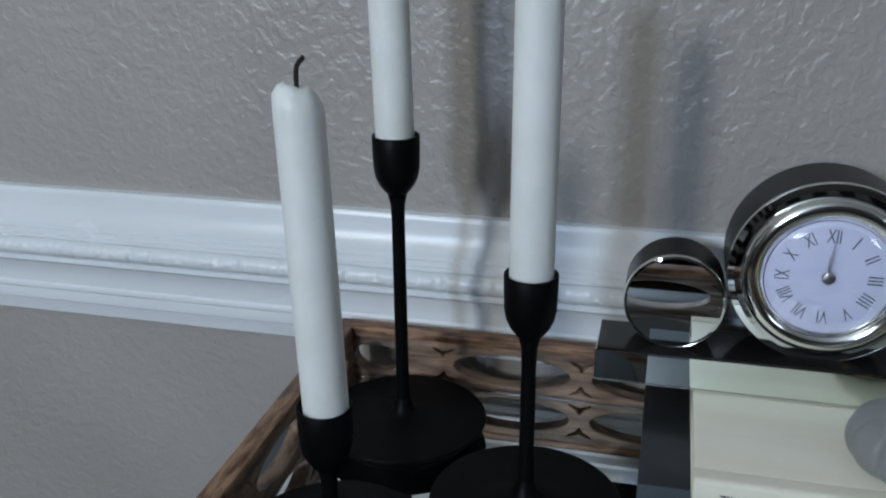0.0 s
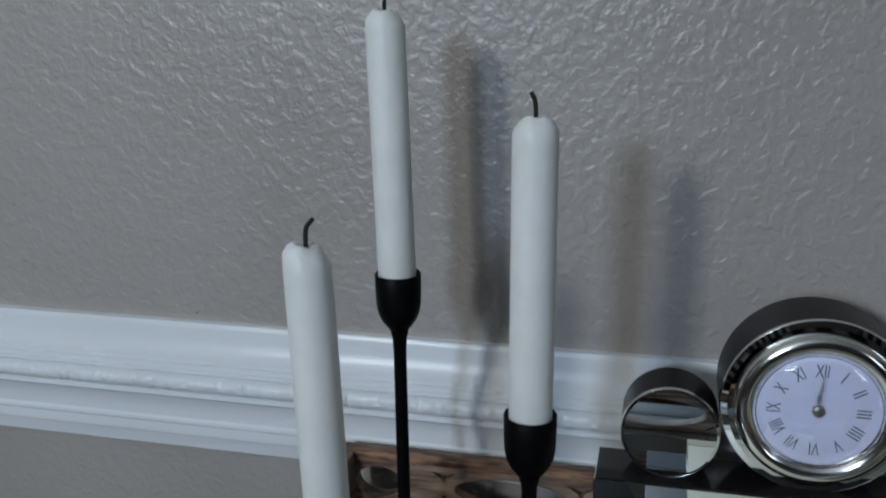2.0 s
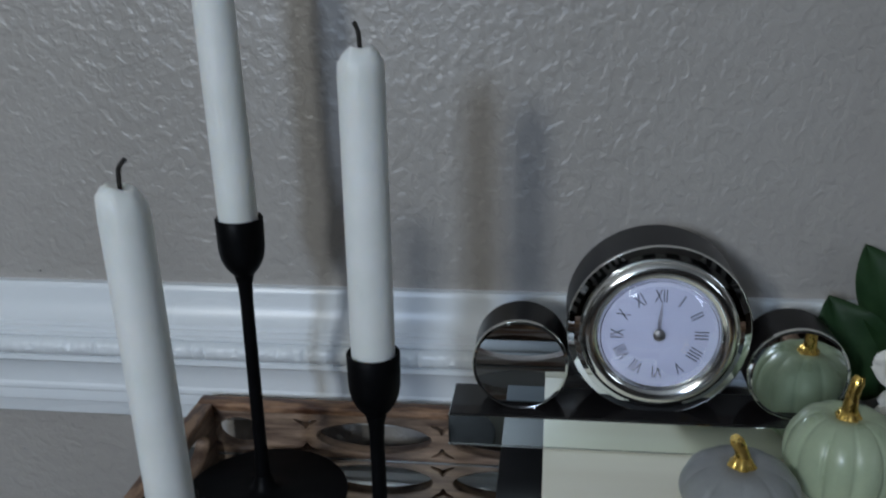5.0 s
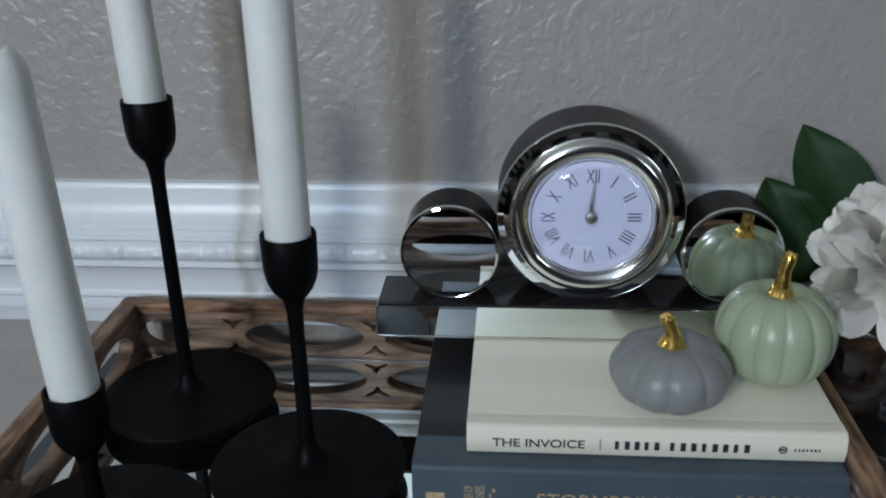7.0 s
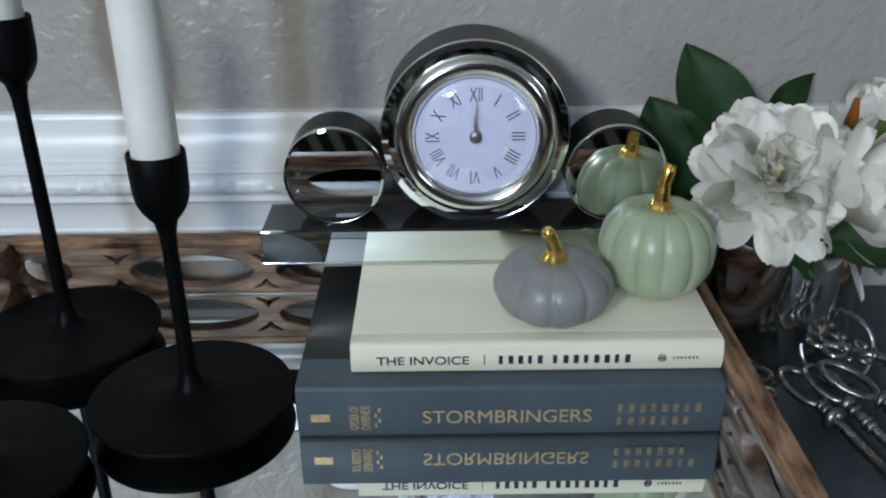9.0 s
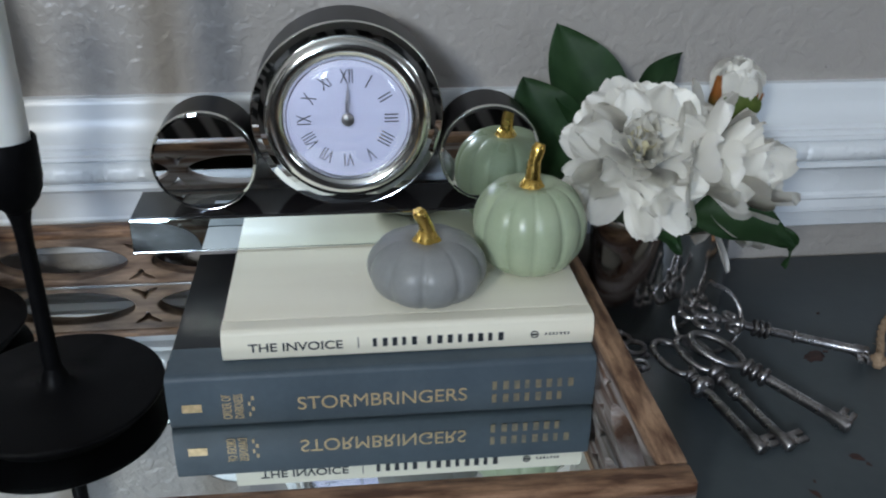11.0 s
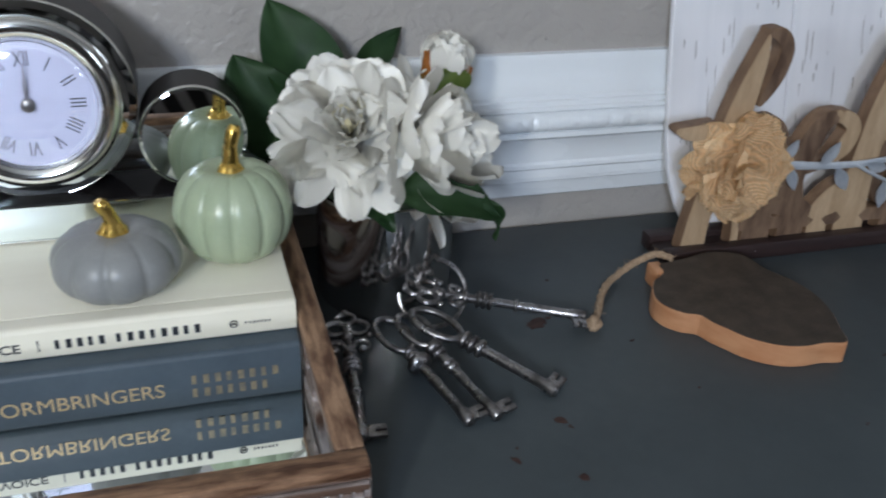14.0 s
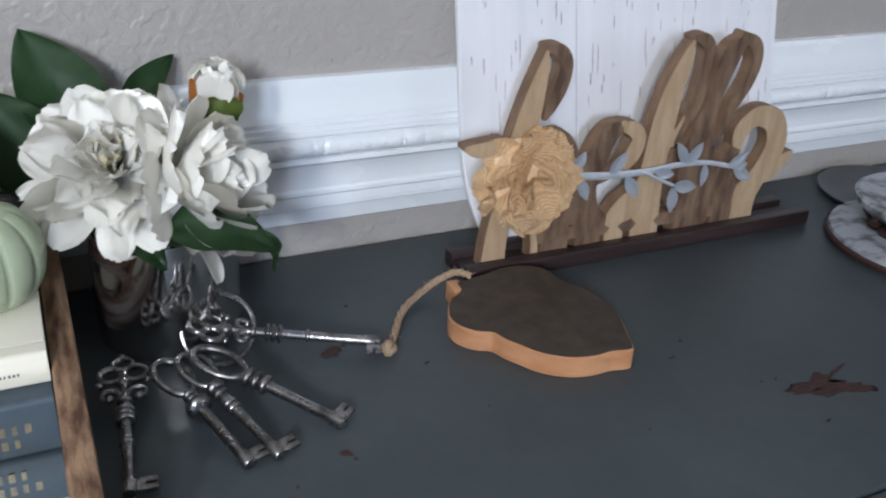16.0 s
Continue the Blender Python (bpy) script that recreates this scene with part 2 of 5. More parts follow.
BURLAP.node_tree.links.new(BURLAP.node_tree.nodes["Mix"].outputs[2], rib.inputs["Color"])
BURLAP.node_tree.links.new(rib.outputs[0], BURLAP.node_tree.nodes["Principled BSDF"].inputs["Base Color"])
BURLAP.node_tree.links.new(BURLAP.node_tree.nodes["Texture Coordinate"].outputs["Object"], wv.inputs["Vector"])
BURLAP.node_tree.links.new(wv.outputs["Fac"], bp.inputs["Height"])
BURLAP.node_tree.links.new(bp.outputs[0], BURLAP.node_tree.nodes["Principled BSDF"].inputs["Normal"])
TIN = mat("galvanised_tin", (0.66, 0.71, 0.77), (0.80, 0.84, 0.88), rough=0.34, rough2=0.46, metal=0.55, scale=90)
ACORNTOP = mat("dark_brown_bark_stain", (0.040, 0.030, 0.022), (0.068, 0.052, 0.038), rough=0.7, scale=60, bump=0.4, bscale=600, bdist=0.0005, fine=0.35)
ACORNEDGE = mat("copper_orange_edge_paint", (0.46, 0.21, 0.095), (0.56, 0.29, 0.145), rough=0.42, scale=40, stretch=(1, 1, 3))
JUTE = mat("jute_twine", (0.30, 0.205, 0.125), (0.44, 0.32, 0.21), rough=0.9, scale=500, bump=0.6, bscale=900, bdist=0.0006)
DISTRESS = mat("distressed_white_metal", (0.09, 0.088, 0.09), (0.36, 0.38, 0.41), rough=0.5, scale=45, lo=0.40, hi=0.55, bump=0.4, bscale=160, bdist=0.001, fine=0.2)
PLATE = mat("grey_stoneware", (0.10, 0.105, 0.11), (0.13, 0.135, 0.14), rough=0.5, scale=30)
WINFRAME = mat("white_window_frame", (0.8, 0.8, 0.79), (0.76, 0.76, 0.75), rough=0.4, scale=10)

# ---- building helpers ----


def finish(name, bm, material, parent=None, label="", smooth=True, angle=40):
    bmesh.ops.recalc_face_normals(bm, faces=bm.faces)
    me = bpy.data.meshes.new(name)
    bm.to_mesh(me)
    bm.free()
    me.materials.append(material)
    if smooth:
        for p in me.polygons:
            p.use_smooth = True
        me.set_sharp_from_angle(angle=radians(angle))
    ob = new(name, me)
    if parent:
        ob.parent = parent
    if label:
        ob["label"] = label
    return ob


def part(name, bm, material, parent, label="", smooth=True, angle=40):
    return finish(name, bm, material, parent, label, smooth, angle)


def thing(name, m, label, category, group="", kind=""):
    ob = new(name)
    ob.empty_display_size = 0.02
    ob.matrix_world = m
    return tagged(ob, label, category, group, kind)


def box(x0, x1, y0, y1, z0, z1, bevel=0.0, seg=2, bm=None):
    bm = bm or bmesh.new()
    m = Matrix.Translation(((x0 + x1) / 2, (y0 + y1) / 2, (z0 + z1) / 2)) @ Matrix.Diagonal((x1 - x0, y1 - y0, z1 - z0, 1))
    r = bmesh.ops.create_cube(bm, size=1, matrix=m)
    if bevel:
        es = list({e for v in r["verts"] for e in v.link_edges})
        bmesh.ops.bevel(bm, geom=es, offset=bevel, segments=seg, affect="EDGES", profile=0.5)
    return bm


def lathe(profile, seg=48, ribs=0, depth=0.0, sharp=1.0, bm=None, m=None):
    """A body of revolution about z; ribs: that many lobes, of that relative depth."""
    bm = bm or bmesh.new()
    rings = []
    for r, z in profile:
        if r < 1e-6:
            rings.append([bm.verts.new((0, 0, z))])
            continue
        ring = []
        for i in range(seg):
            a = 2 * math.pi * i / seg
            k = 1 - depth * (1 - abs(math.sin(ribs * a / 2)) ** sharp) if ribs else 1
            ring.append(bm.verts.new((r * k * math.cos(a), r * k * math.sin(a), z)))
        rings.append(ring)
    for a, b in zip(rings, rings[1:]):
        for i in range(seg):
            j = (i + 1) % seg
            if len(a) == 1 and len(b) == 1:
                continue
            if len(a) == 1:
                bm.faces.new((a[0], b[j], b[i]))
            elif len(b) == 1:
                bm.faces.new((a[i], a[j], b[0]))
            else:
                bm.faces.new((a[i], a[j], b[j], b[i]))
    if m:
        bmesh.ops.transform(bm, matrix=m, verts=bm.verts)
    return bm


def smooth_line(pts, n=8, closed=False):
    """A Catmull-Rom line through the points."""
    pts = [Vector(p) for p in pts]
    out = []
    c = len(pts)
    for i in range(c if closed else c - 1):
        p0 = pts[(i - 1) % c] if closed or i else pts[0] * 2 - pts[1]
        p1, p2 = pts[i], pts[(i + 1) % c]
        p3 = pts[(i + 2) % c] if closed or i + 2 < c else pts[-1] * 2 - pts[-2]
        for k in range(n):
            t = k / n
            out.append(0.5 * ((2 * p1) + (p2 - p0) * t + (2 * p0 - 5 * p1 + 4 * p2 - p3) * t * t + (3 * p1 - p0 - 3 * p2 + p3) * t ** 3))
    if not closed:
        out.append(pts[-1])
    return out


def tube(pts, radius, seg=10, closed=False, bm=None):
    """A round bar along a line; radius: a number, or one for each point."""
    bm = bm or bmesh.new()
    pts = [Vector(p) for p in pts]
    n = len(pts)
    up = Vector((0.13, 0.21, 0.97)).normalized()
    rings = []
    for i, p in enumerate(pts):
        a = pts[(i - 1) % n] if closed or i else p
        b = pts[(i + 1) % n] if closed or i + 1 < n else p
        d = (b - a).normalized()
        up = (up - d * up.dot(d))
        up = up.normalized() if up.length > 1e-4 else d.orthogonal().normalized()
        side = d.cross(up)
        r = float(radius[i] if isinstance(radius, (list, tuple)) else radius)
        rings.append([bm.verts.new(p + r * (math.cos(2 * math.pi * k / seg) * up + math.sin(2 * math.pi * k / seg) * side)) for k in range(seg)])
    pairs = list(zip(rings, rings[1:])) + ([(rings[-1], rings[0])] if closed else [])
    for a, b in pairs:
        for k in range(seg):
            bm.faces.new((a[k], a[(k + 1) % seg], b[(k + 1) % seg], b[k]))
    if not closed:
        bm.faces.new(rings[0][::-1])
        bm.faces.new(rings[-1])
    return bm


def ring(r, thick, m=None, seg=28, bm=None, squash=1.0):
    pts = [Vector((r * math.cos(2 * math.pi * i / seg), squash * r * math.sin(2 * math.pi * i / seg), 0)) for i in range(seg)]
    if m:
        pts = [m @ p for p in pts]
    return tube(pts, thick, 8, True, bm)


def slab(outline, z0, z1, bevel=0.0, bm=None, axis="z"):
    """A flat outline given thickness; axis y: the outline lies in x and z, and z0 to z1 runs along y."""
    bm = bm or bmesh.new()
    n = len(outline)
    b = min(bevel, (z1 - z0) / 2.1)
    cen = sum((Vector((p[0], p[1])) for p in outline), Vector((0, 0))) / n
    layers = [(z0, b), (z0 + b, 0), (z1 - b, 0), (z1, b)] if b else [(z0, 0), (z1, 0)]
    rings = []
    for z, inset in layers:
        row = []
        for i, p in enumerate(outline):
            q = Vector((p[0], p[1]))
            if inset:
                t = (Vector(outline[(i + 1) % n][:2]) - Vector(outline[i - 1][:2])).normalized()
                nrm = Vector((-t.y, t.x))
                if AREA_SIGN(outline) < 0:
                    nrm = -nrm
                q = q + nrm * inset
            row.append(bm.verts.new((q.x, q.y, z) if axis == "z" else (q.x, z, q.y)))
        rings.append(row)
    for a, c in zip(rings, rings[1:]):
        for i in range(n):
            bm.faces.new((a[i], a[(i + 1) % n], c[(i + 1) % n], c[i]))
    caps = [bm.faces.new(rings[0][::-1]), bm.faces.new(rings[-1])]
    bmesh.ops.triangulate(bm, faces=caps)
    return bm


def AREA_SIGN(o):
    return sum(o[i][0] * o[(i + 1) % len(o)][1] - o[(i + 1) % len(o)][0] * o[i][1] for i in range(len(o)))


def curve_mesh(data):
    ob = bpy.data.objects.new("drawn", data)
    scene.collection.objects.link(ob)
    dg = bpy.context.evaluated_depsgraph_get()
    me = bpy.data.meshes.new_from_object(ob.evaluated_get(dg))
    bpy.data.objects.remove(ob)
    return me


def lettering(name, words, width, height, m, material, parent, label="", depth=0.00012, bold=0.0):
    """Raised print: words fitted into width and height, centred, lying in x and y of the pose m."""
    cu = bpy.data.curves.new(name, "FONT")
    cu.body, cu.align_x, cu.align_y = words, "CENTER", "CENTER"
    cu.extrude, cu.offset = 0.01, bold
    me = curve_mesh(cu)
    co = np.array([v.co[:] for v in me.vertices])
    lo, hi = co.min(0), co.max(0)
    s = np.array([width / (hi[0] - lo[0]), height / (hi[1] - lo[1]), depth / 0.01])
    for v in me.vertices:
        v.co = Vector((np.array(v.co[:]) - (lo + hi) / 2) * s)
    me.materials.clear()
    me.materials.append(material)
    ob = new(name, me)
    ob.parent, ob.matrix_local = parent, m
    if label:
        ob["label"] = label
    return ob


def pierced(width, height, thick, holes):
    """An upright panel of x and z, centred on x, with holes right through it, as a bmesh that lies along y from 0 to thick."""
    cu = bpy.data.curves.new("pierced", "CURVE")
    cu.dimensions, cu.fill_mode, cu.extrude, cu.bevel_depth = "2D", "BOTH", thick / 2 - 0.0012, 0.0012
    for o in [[(-width / 2, 0), (width / 2, 0), (width / 2, height), (-width / 2, height)]] + holes:
        sp = cu.splines.new("POLY")
        sp.points.add(len(o) - 1)
        for p, q in zip(sp.points, o):
            p.co = (q[0], q[1], 0, 1)
        sp.use_cyclic_u = True
    me = curve_mesh(cu)
    bm = bmesh.new()
    bm.from_mesh(me)
    bmesh.ops.transform(bm, matrix=Matrix.Translation((0, thick / 2, 0)) @ pose(0, 0, 0, 90, 0, 0), verts=bm.verts)
    return bm

# ---- structure ----


def structure(name, bm, material, label, smooth=False):
    return tagged(finish(name, bm, material, None, "", smooth), label, name.split("_")[0], "", "structure")


north = structure("wall_north", box(ROOM_X0, ROOM_X1, WALL_Y, WALL_Y + 0.12, FLOOR_Z, CEIL_Z), WALL, "greige painted wall with a knockdown plaster texture")
for n, (x, z, r) in enumerate(((-0.426, 0.1595, 0.0011), (-0.160, 0.1665, 0.0011), (0.449, 0.1625, 0.0013), (-0.47, -0.015, 0.0012), (0.10, 0.42, 0.0008))):
    part("wall_mark", slab([(x + r * math.cos(a) * (1 + 0.4 * math.sin(3 * a + n)), z + 0.8 * r * math.sin(a)) for a in np.linspace(0, 2 * math.pi, 9)[:-1].tolist()], WALL_Y - 0.0016, WALL_Y + 0.001, axis="y"), SCRATCH, north, "small dark speck on the paint", False)
structure("wall_west", box(ROOM_X0 - 0.12, ROOM_X0, ROOM_Y0, WALL_Y, FLOOR_Z, CEIL_Z), DIMMED_WALL, "plain unseen side wall, colour darkened to stand for a dim room")
structure("floor", box(ROOM_X0, ROOM_X1, ROOM_Y0, WALL_Y, FLOOR_Z - 0.1, FLOOR_Z), FLOORING, "dark brown wooden floor")
structure("ceiling", box(ROOM_X0, ROOM_X1, ROOM_Y0, WALL_Y, CEIL_Z, CEIL_Z + 0.1), CEILING, "plain white painted ceiling")


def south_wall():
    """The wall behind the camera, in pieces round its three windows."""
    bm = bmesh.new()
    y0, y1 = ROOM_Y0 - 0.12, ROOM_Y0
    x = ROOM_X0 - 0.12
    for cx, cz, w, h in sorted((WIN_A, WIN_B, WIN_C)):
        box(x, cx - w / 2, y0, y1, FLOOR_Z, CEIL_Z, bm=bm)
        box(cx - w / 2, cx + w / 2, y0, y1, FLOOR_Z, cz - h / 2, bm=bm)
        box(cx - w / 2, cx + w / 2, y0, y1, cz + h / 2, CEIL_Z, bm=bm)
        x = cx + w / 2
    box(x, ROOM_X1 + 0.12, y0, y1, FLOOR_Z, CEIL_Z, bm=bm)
    # colour darkened to cut bounced light and dim what the mirrors show
    structure("wall_south", bm, DIMMED_WALL, "plain unseen wall with window openings, colour darkened to stand for a dim room")
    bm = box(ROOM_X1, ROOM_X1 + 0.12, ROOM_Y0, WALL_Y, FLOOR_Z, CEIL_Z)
    structure("wall_east", bm, DIMMED_WALL, "plain unseen side wall, colour darkened to stand for a dim room")
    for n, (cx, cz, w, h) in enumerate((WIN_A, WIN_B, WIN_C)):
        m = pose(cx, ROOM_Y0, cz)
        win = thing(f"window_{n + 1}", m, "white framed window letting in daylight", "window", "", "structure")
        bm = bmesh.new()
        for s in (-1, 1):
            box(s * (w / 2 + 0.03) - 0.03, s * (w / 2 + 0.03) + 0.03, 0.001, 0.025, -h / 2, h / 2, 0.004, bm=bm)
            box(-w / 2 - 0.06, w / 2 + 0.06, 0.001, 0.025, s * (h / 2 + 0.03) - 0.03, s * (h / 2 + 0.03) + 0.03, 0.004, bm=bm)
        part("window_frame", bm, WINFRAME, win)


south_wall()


def chair_rail():
    """The moulding along the wall, with a row of carved beading."""
    prof = [(0.0, 0.152), (0.006, 0.1515), (0.0075, 0.149), (0.008, 0.146), (0.009, 0.138), (0.0115, 0.129), (0.016, 0.1225), (0.018, 0.121),
            (0.0185, 0.118), (0.0205, 0.117), (0.021, 0.1135), (0.023, 0.1125), (0.0235, 0.110), (0.0215, 0.1085), (0.0215, 0.0925),
            (0.0245, 0.0915), (0.0250, 0.0880), (0.0235, 0.0865), (0.0205, 0.0845), (0.0175, 0.078), (0.0160, 0.070), (0.0160, 0.063),
            (0.0175, 0.061), (0.0178, 0.058), (0.0160, 0.056), (0.0165, 0.049), (0.0135, 0.0475), (0.0135, 0.0445), (0.0115, 0.043),
            (0.0090, 0.034), (0.0085, 0.030), (0.006, 0.028), (0.0, 0.028)]
    bm = bmesh.new()
    ends = [[bm.verts.new((x, WALL_Y - d, z)) for d, z in prof] for x in (ROOM_X0, ROOM_X1)]
    for i in range(len(prof) - 1):
        bm.faces.new((ends[0][i], ends[1][i], ends[1][i + 1], ends[0][i + 1]))
    rail = tagged(finish("trim_chair_rail", bm, TRIM, None, "", True, 28), "white painted chair rail moulding along the wall", "moulding", "", "structure")
    # beading: rounded lengths parted by carved nicks
    rnd = random.Random(4)
    x, meshes = -0.80, []
    for v in range(5):
        bm = bmesh.new()
        n, length = 56, 0.0892
        nicks = [(rnd.uniform(0.08, 0.92), rnd.uniform(0.18, 0.36), rnd.uniform(-0.05, 0.05)) for _ in range(2 + v % 2)]
        rings = []
        for i in range(n + 1):
            u = i / n
            r = 0.0074
            rr = []
            for k in range(10):
                a = math.pi * (k / 9) - math.pi / 2
                fade = min(1, 12 * u, 12 * (1 - u))
                cut = sum(d * math.exp(-((u - c - tilt * (k / 9 - 0.5)) / 0.016) ** 2) for c, d, tilt in nicks)
                lump = 1 - cut + fade * (0.18 * noise.noise((u * 20 + v * 7, k * 0.9, v)) + 0.14 * noise.noise((u * 48, k * 1.7, v + 3)))
                rr.append(bm.verts.new((u * length, -max(0.0006, r * math.cos(a) * lump), 0.0080 * math.sin(a))))
            rings.append(rr)
        for a, b in zip(rings, rings[1:]):
            for k in range(9):
                bm.faces.new((a[k], a[k + 1], b[k + 1], b[k]))
        o = finish("bead", bm, TRIM, rail, "", True, 50)
        meshes.append(o.data)
        o.location = (x, WALL_Y - 0.0213, 0.1005)
        x += 0.089
    while x < 1.5:
        o = new("bead", meshes[rnd.randrange(5)])
        o.parent, o.location = rail, (x, WALL_Y - 0.0213, 0.1005)
        x += 0.089


chair_rail()

# ---- dresser ----


def blot(cx, cy, rx, ry, seed, n=22, turn=0.0, rough=0.28):
    rnd = random.Random(seed)
    out = []
    for i in range(n):
        a = 2 * math.pi * i / n
        k = 1 + rough * (rnd.random() - 0.5) * 2
        x, y = rx * k * math.cos(a), ry * k * math.sin(a)
        out.append((cx + x * math.cos(turn) - y * math.sin(turn), cy + x * math.sin(turn) + y * math.cos(turn)))
    return out


dresser = thing("dresser", pose(0.5, 0, FLOOR_Z), "slate grey painted wooden dresser with chipped paint", "dresser")
Z0 = -FLOOR_Z


def dres(x0, x1, y0, y1, z0, z1, bevel=0.003):
    return box(x0 - 0.5, x1 - 0.5, y0, y1, z0 + Z0, z1 + Z0, bevel)


part("top", dres(-0.312, 1.55, -0.1935, 0.206, -0.028, 0.0, 0.002), DRESSER, dresser)
part("front_moulding", dres(-0.318, 1.556, -0.228, -0.195, -0.030, -0.0008, 0.004), DRESSER, dresser, "lighter worn front moulding")
part("carcass", dres(-0.29, 1.53, -0.20, 0.20, -0.74, -0.0285), DRESSER, dresser)
for i in range(2):
    for k in range(3):
        x0, z0 = -0.27 + 0.905 * i, -0.26 - 0.225 * k
        drawer = part("drawer", dres(x0, x0 + 0.885, -0.216, -0.2005, z0, z0 + 0.21, 0.004), DRESSER, dresser)
        kb = part("knob", lathe([(0, 0), (0.006, 0), (0.006, 0.012), (0.014, 0.018), (0.014, 0.024), (0.008, 0.029), (0, 0.03)], 20,
                                m=pose(x0 + 0.44 - 0.5, -0.216, z0 + 0.105 + Z0, 90)), SILVER, drawer)
for x in (-0.26, 1.50):
    for y in (-0.17, 0.17):
        part("leg", dres(x - 0.025, x + 0.025, y - 0.025, y + 0.025, FLOOR_Z, -0.7405), DRESSER, dresser)
CHIPS = [(0.368, -0.050, 0.0042, 0.0065, 1.0), (0.372, -0.057, 0.002, 0.003, 0.5), (0.329, -0.078, 0.0025, 0.0060, 0.5), (0.333, -0.068, 0.0014, 0.0018, 0),
         (0.362, -0.100, 0.0042, 0.0055, 0.3), (0.394, 0.055, 0.0085, 0.0050, 0.6), (0.405, 0.061, 0.003, 0.002, 0), (0.620, -0.036, 0.0055, 0.0015, 0.2),
         (0.698, -0.1055, 0.0250, 0.0080, -0.22), (0.717, -0.1120, 0.0185, 0.0042, -0.42), (0.704, -0.0950, 0.0075, 0.0060, 0.9), (0.688, -0.1000, 0.0170, 0.0055, -0.1), (0.722, -0.092, 0.012, 0.0013, 0.35),
         (0.673, -0.084, 0.0022, 0.0012, 0), (0.661, -0.083, 0.002, 0.0008, 0), (0.555, -0.098, 0.0022, 0.0008, 0.5), (0.672, -0.134, 0.0032, 0.0008, 0.2),
         (0.425, 0.112, 0.002, 0.001, 0), (0.47, -0.04, 0.0016, 0.0009, 0.2), (0.452, 0.02, 0.003, 0.0007, 0.2), (0.64, -0.02, 0.002, 0.001, 0), (0.30, -0.112, 0.002, 0.0015, 0)]
for i, (x, y, rx, ry, a) in enumerate(CHIPS):
    part("paint_chip", slab(blot(x - 0.5, y, rx * (0.66 if rx < 0.007 else 1), ry * (0.66 if rx < 0.007 else 1), i, 26 if rx > 0.008 else 14, a), Z0 + 0.00004, Z0 + 0.0002 + 0.00003 * i), CHIP, dresser, "bare reddish brown wood where paint has chipped", False)

# ---- tray ----


def oval(cx, cz, rx, rz, n=36):
    return [(cx + rx * math.copysign(abs(math.cos(a)) ** 1.1, math.cos(a)), cz + rz * math.copysign(abs(math.sin(a)) ** 0.95, math.sin(a))) for a in (2 * math.pi * i / n for i in range(n))]


def dart(cx, cz, s, up):
    """A small three-cornered cut-out with bowed sides."""
    k = 1 if up else -1
    base = [(-1.0, -0.62), (-0.62, -0.66), (-0.28, -0.50), (0, -0.28), (0.28, -0.50), (0.62, -0.66), (1.0, -0.62), (0.62, -0.12), (0.30, 0.20), (0.13, 0.62), (0, 0.80), (-0.13, 0.62), (-0.30, 0.20), (-0.62, -0.12)]
    return [(cx + s * x, cz + k * s * 0.62 * z) for x, z in base]


TX0, TX1, TY0, TY1, TH, TT = -0.280, 0.2305, -0.1335, 0.181, 0.058, 0.0125
tray = thing("tray", pose((TX0 + TX1) / 2, (TY0 + TY1) / 2, 0), "weathered brown wooden tray with pierced sides and mirror base", "tray")
TW, TD = TX1 - TX0, TY1 - TY0


def tray_side(length, step, count):
    holes = []
    for i in range(count):
        c = (i - (count - 1) / 2) * step
        rx = step * 0.435
        if abs(c) + rx > length / 2 - 0.012:
            rx = length / 2 - 0.012 - abs(c)
        if rx > 0.012:
            holes.append(oval(c, 0.0385, rx, 0.0148))
    for i in range(count - 1):
        c = (i - (count - 2) / 2) * step
        if abs(c) < length / 2 - 0.03:
            holes += [dart(c, 0.0488, 0.0128, False), dart(c, 0.0275, 0.0125, True)]
    return pierced(length, TH, TT, holes)


for (w, m, count, step, ma, lab) in ((TW, pose(0, TD / 2 - TT, 0), 5, 0.1110, TRAYWOOD, ""), (TW, pose(0, -TD / 2, 0), 5, 0.1110, TRAYWASH, "whitewashed pierced front side"),
                                     (TD - 2 * TT, pose(-TW / 2 + TT, 0, 0, 0, 0, 90), 3, 0.098, TRAYWOOD, ""), (TD - 2 * TT, pose(TW / 2, 0, 0, 0, 0, 90), 3, 0.098, TRAYWASH, "whitewashed pierced side")):
    bm = tray_side(w, step, count)
    side = part("side_panel", bm, ma, tray, lab, True, 35)
    side.matrix_local = m
for x0, x1, y0, y1 in ((-TW / 2 - 0.001, TW / 2 + 0.001, -TD / 2 - 0.001, -TD / 2 + TT + 0.001), (-TW / 2 - 0.001, TW / 2 + 0.001, TD / 2 - TT - 0.001, TD / 2 + 0.001),
                       (-TW / 2 - 0.001, -TW / 2 + TT + 0.001, -TD / 2 + TT + 0.001, TD / 2 - TT - 0.001), (TW / 2 - TT - 0.001, TW / 2 + 0.001, -TD / 2 + TT + 0.001, TD / 2 - TT - 0.001)):
    part("rim", box(x0, x1, y0, y1, TH, TH + 0.0075, 0.0022), TRAYRIM if x1 - x0 > 0.1 else TRAYRIM_Y, tray, "rubbed brown top rim")
for s in (-1, 1):
    for k in range(3):
        part("corner_flute", box(s * (TW / 2 - 0.005 - 0.006 * k) - 0.0022, s * (TW / 2 - 0.005 - 0.006 * k) + 0.0022, -TD / 2 - 0.0024, -TD / 2 - 0.0002, 0.004, TH - 0.006, 0.001), TRAYWASH, tray)
part("lower_lip", box(-TW / 2, TW / 2, -TD / 2 - 0.003, -TD / 2 - 0.0002, TH - 0.0055, TH - 0.0005, 0.001), TRAYWASH, tray)
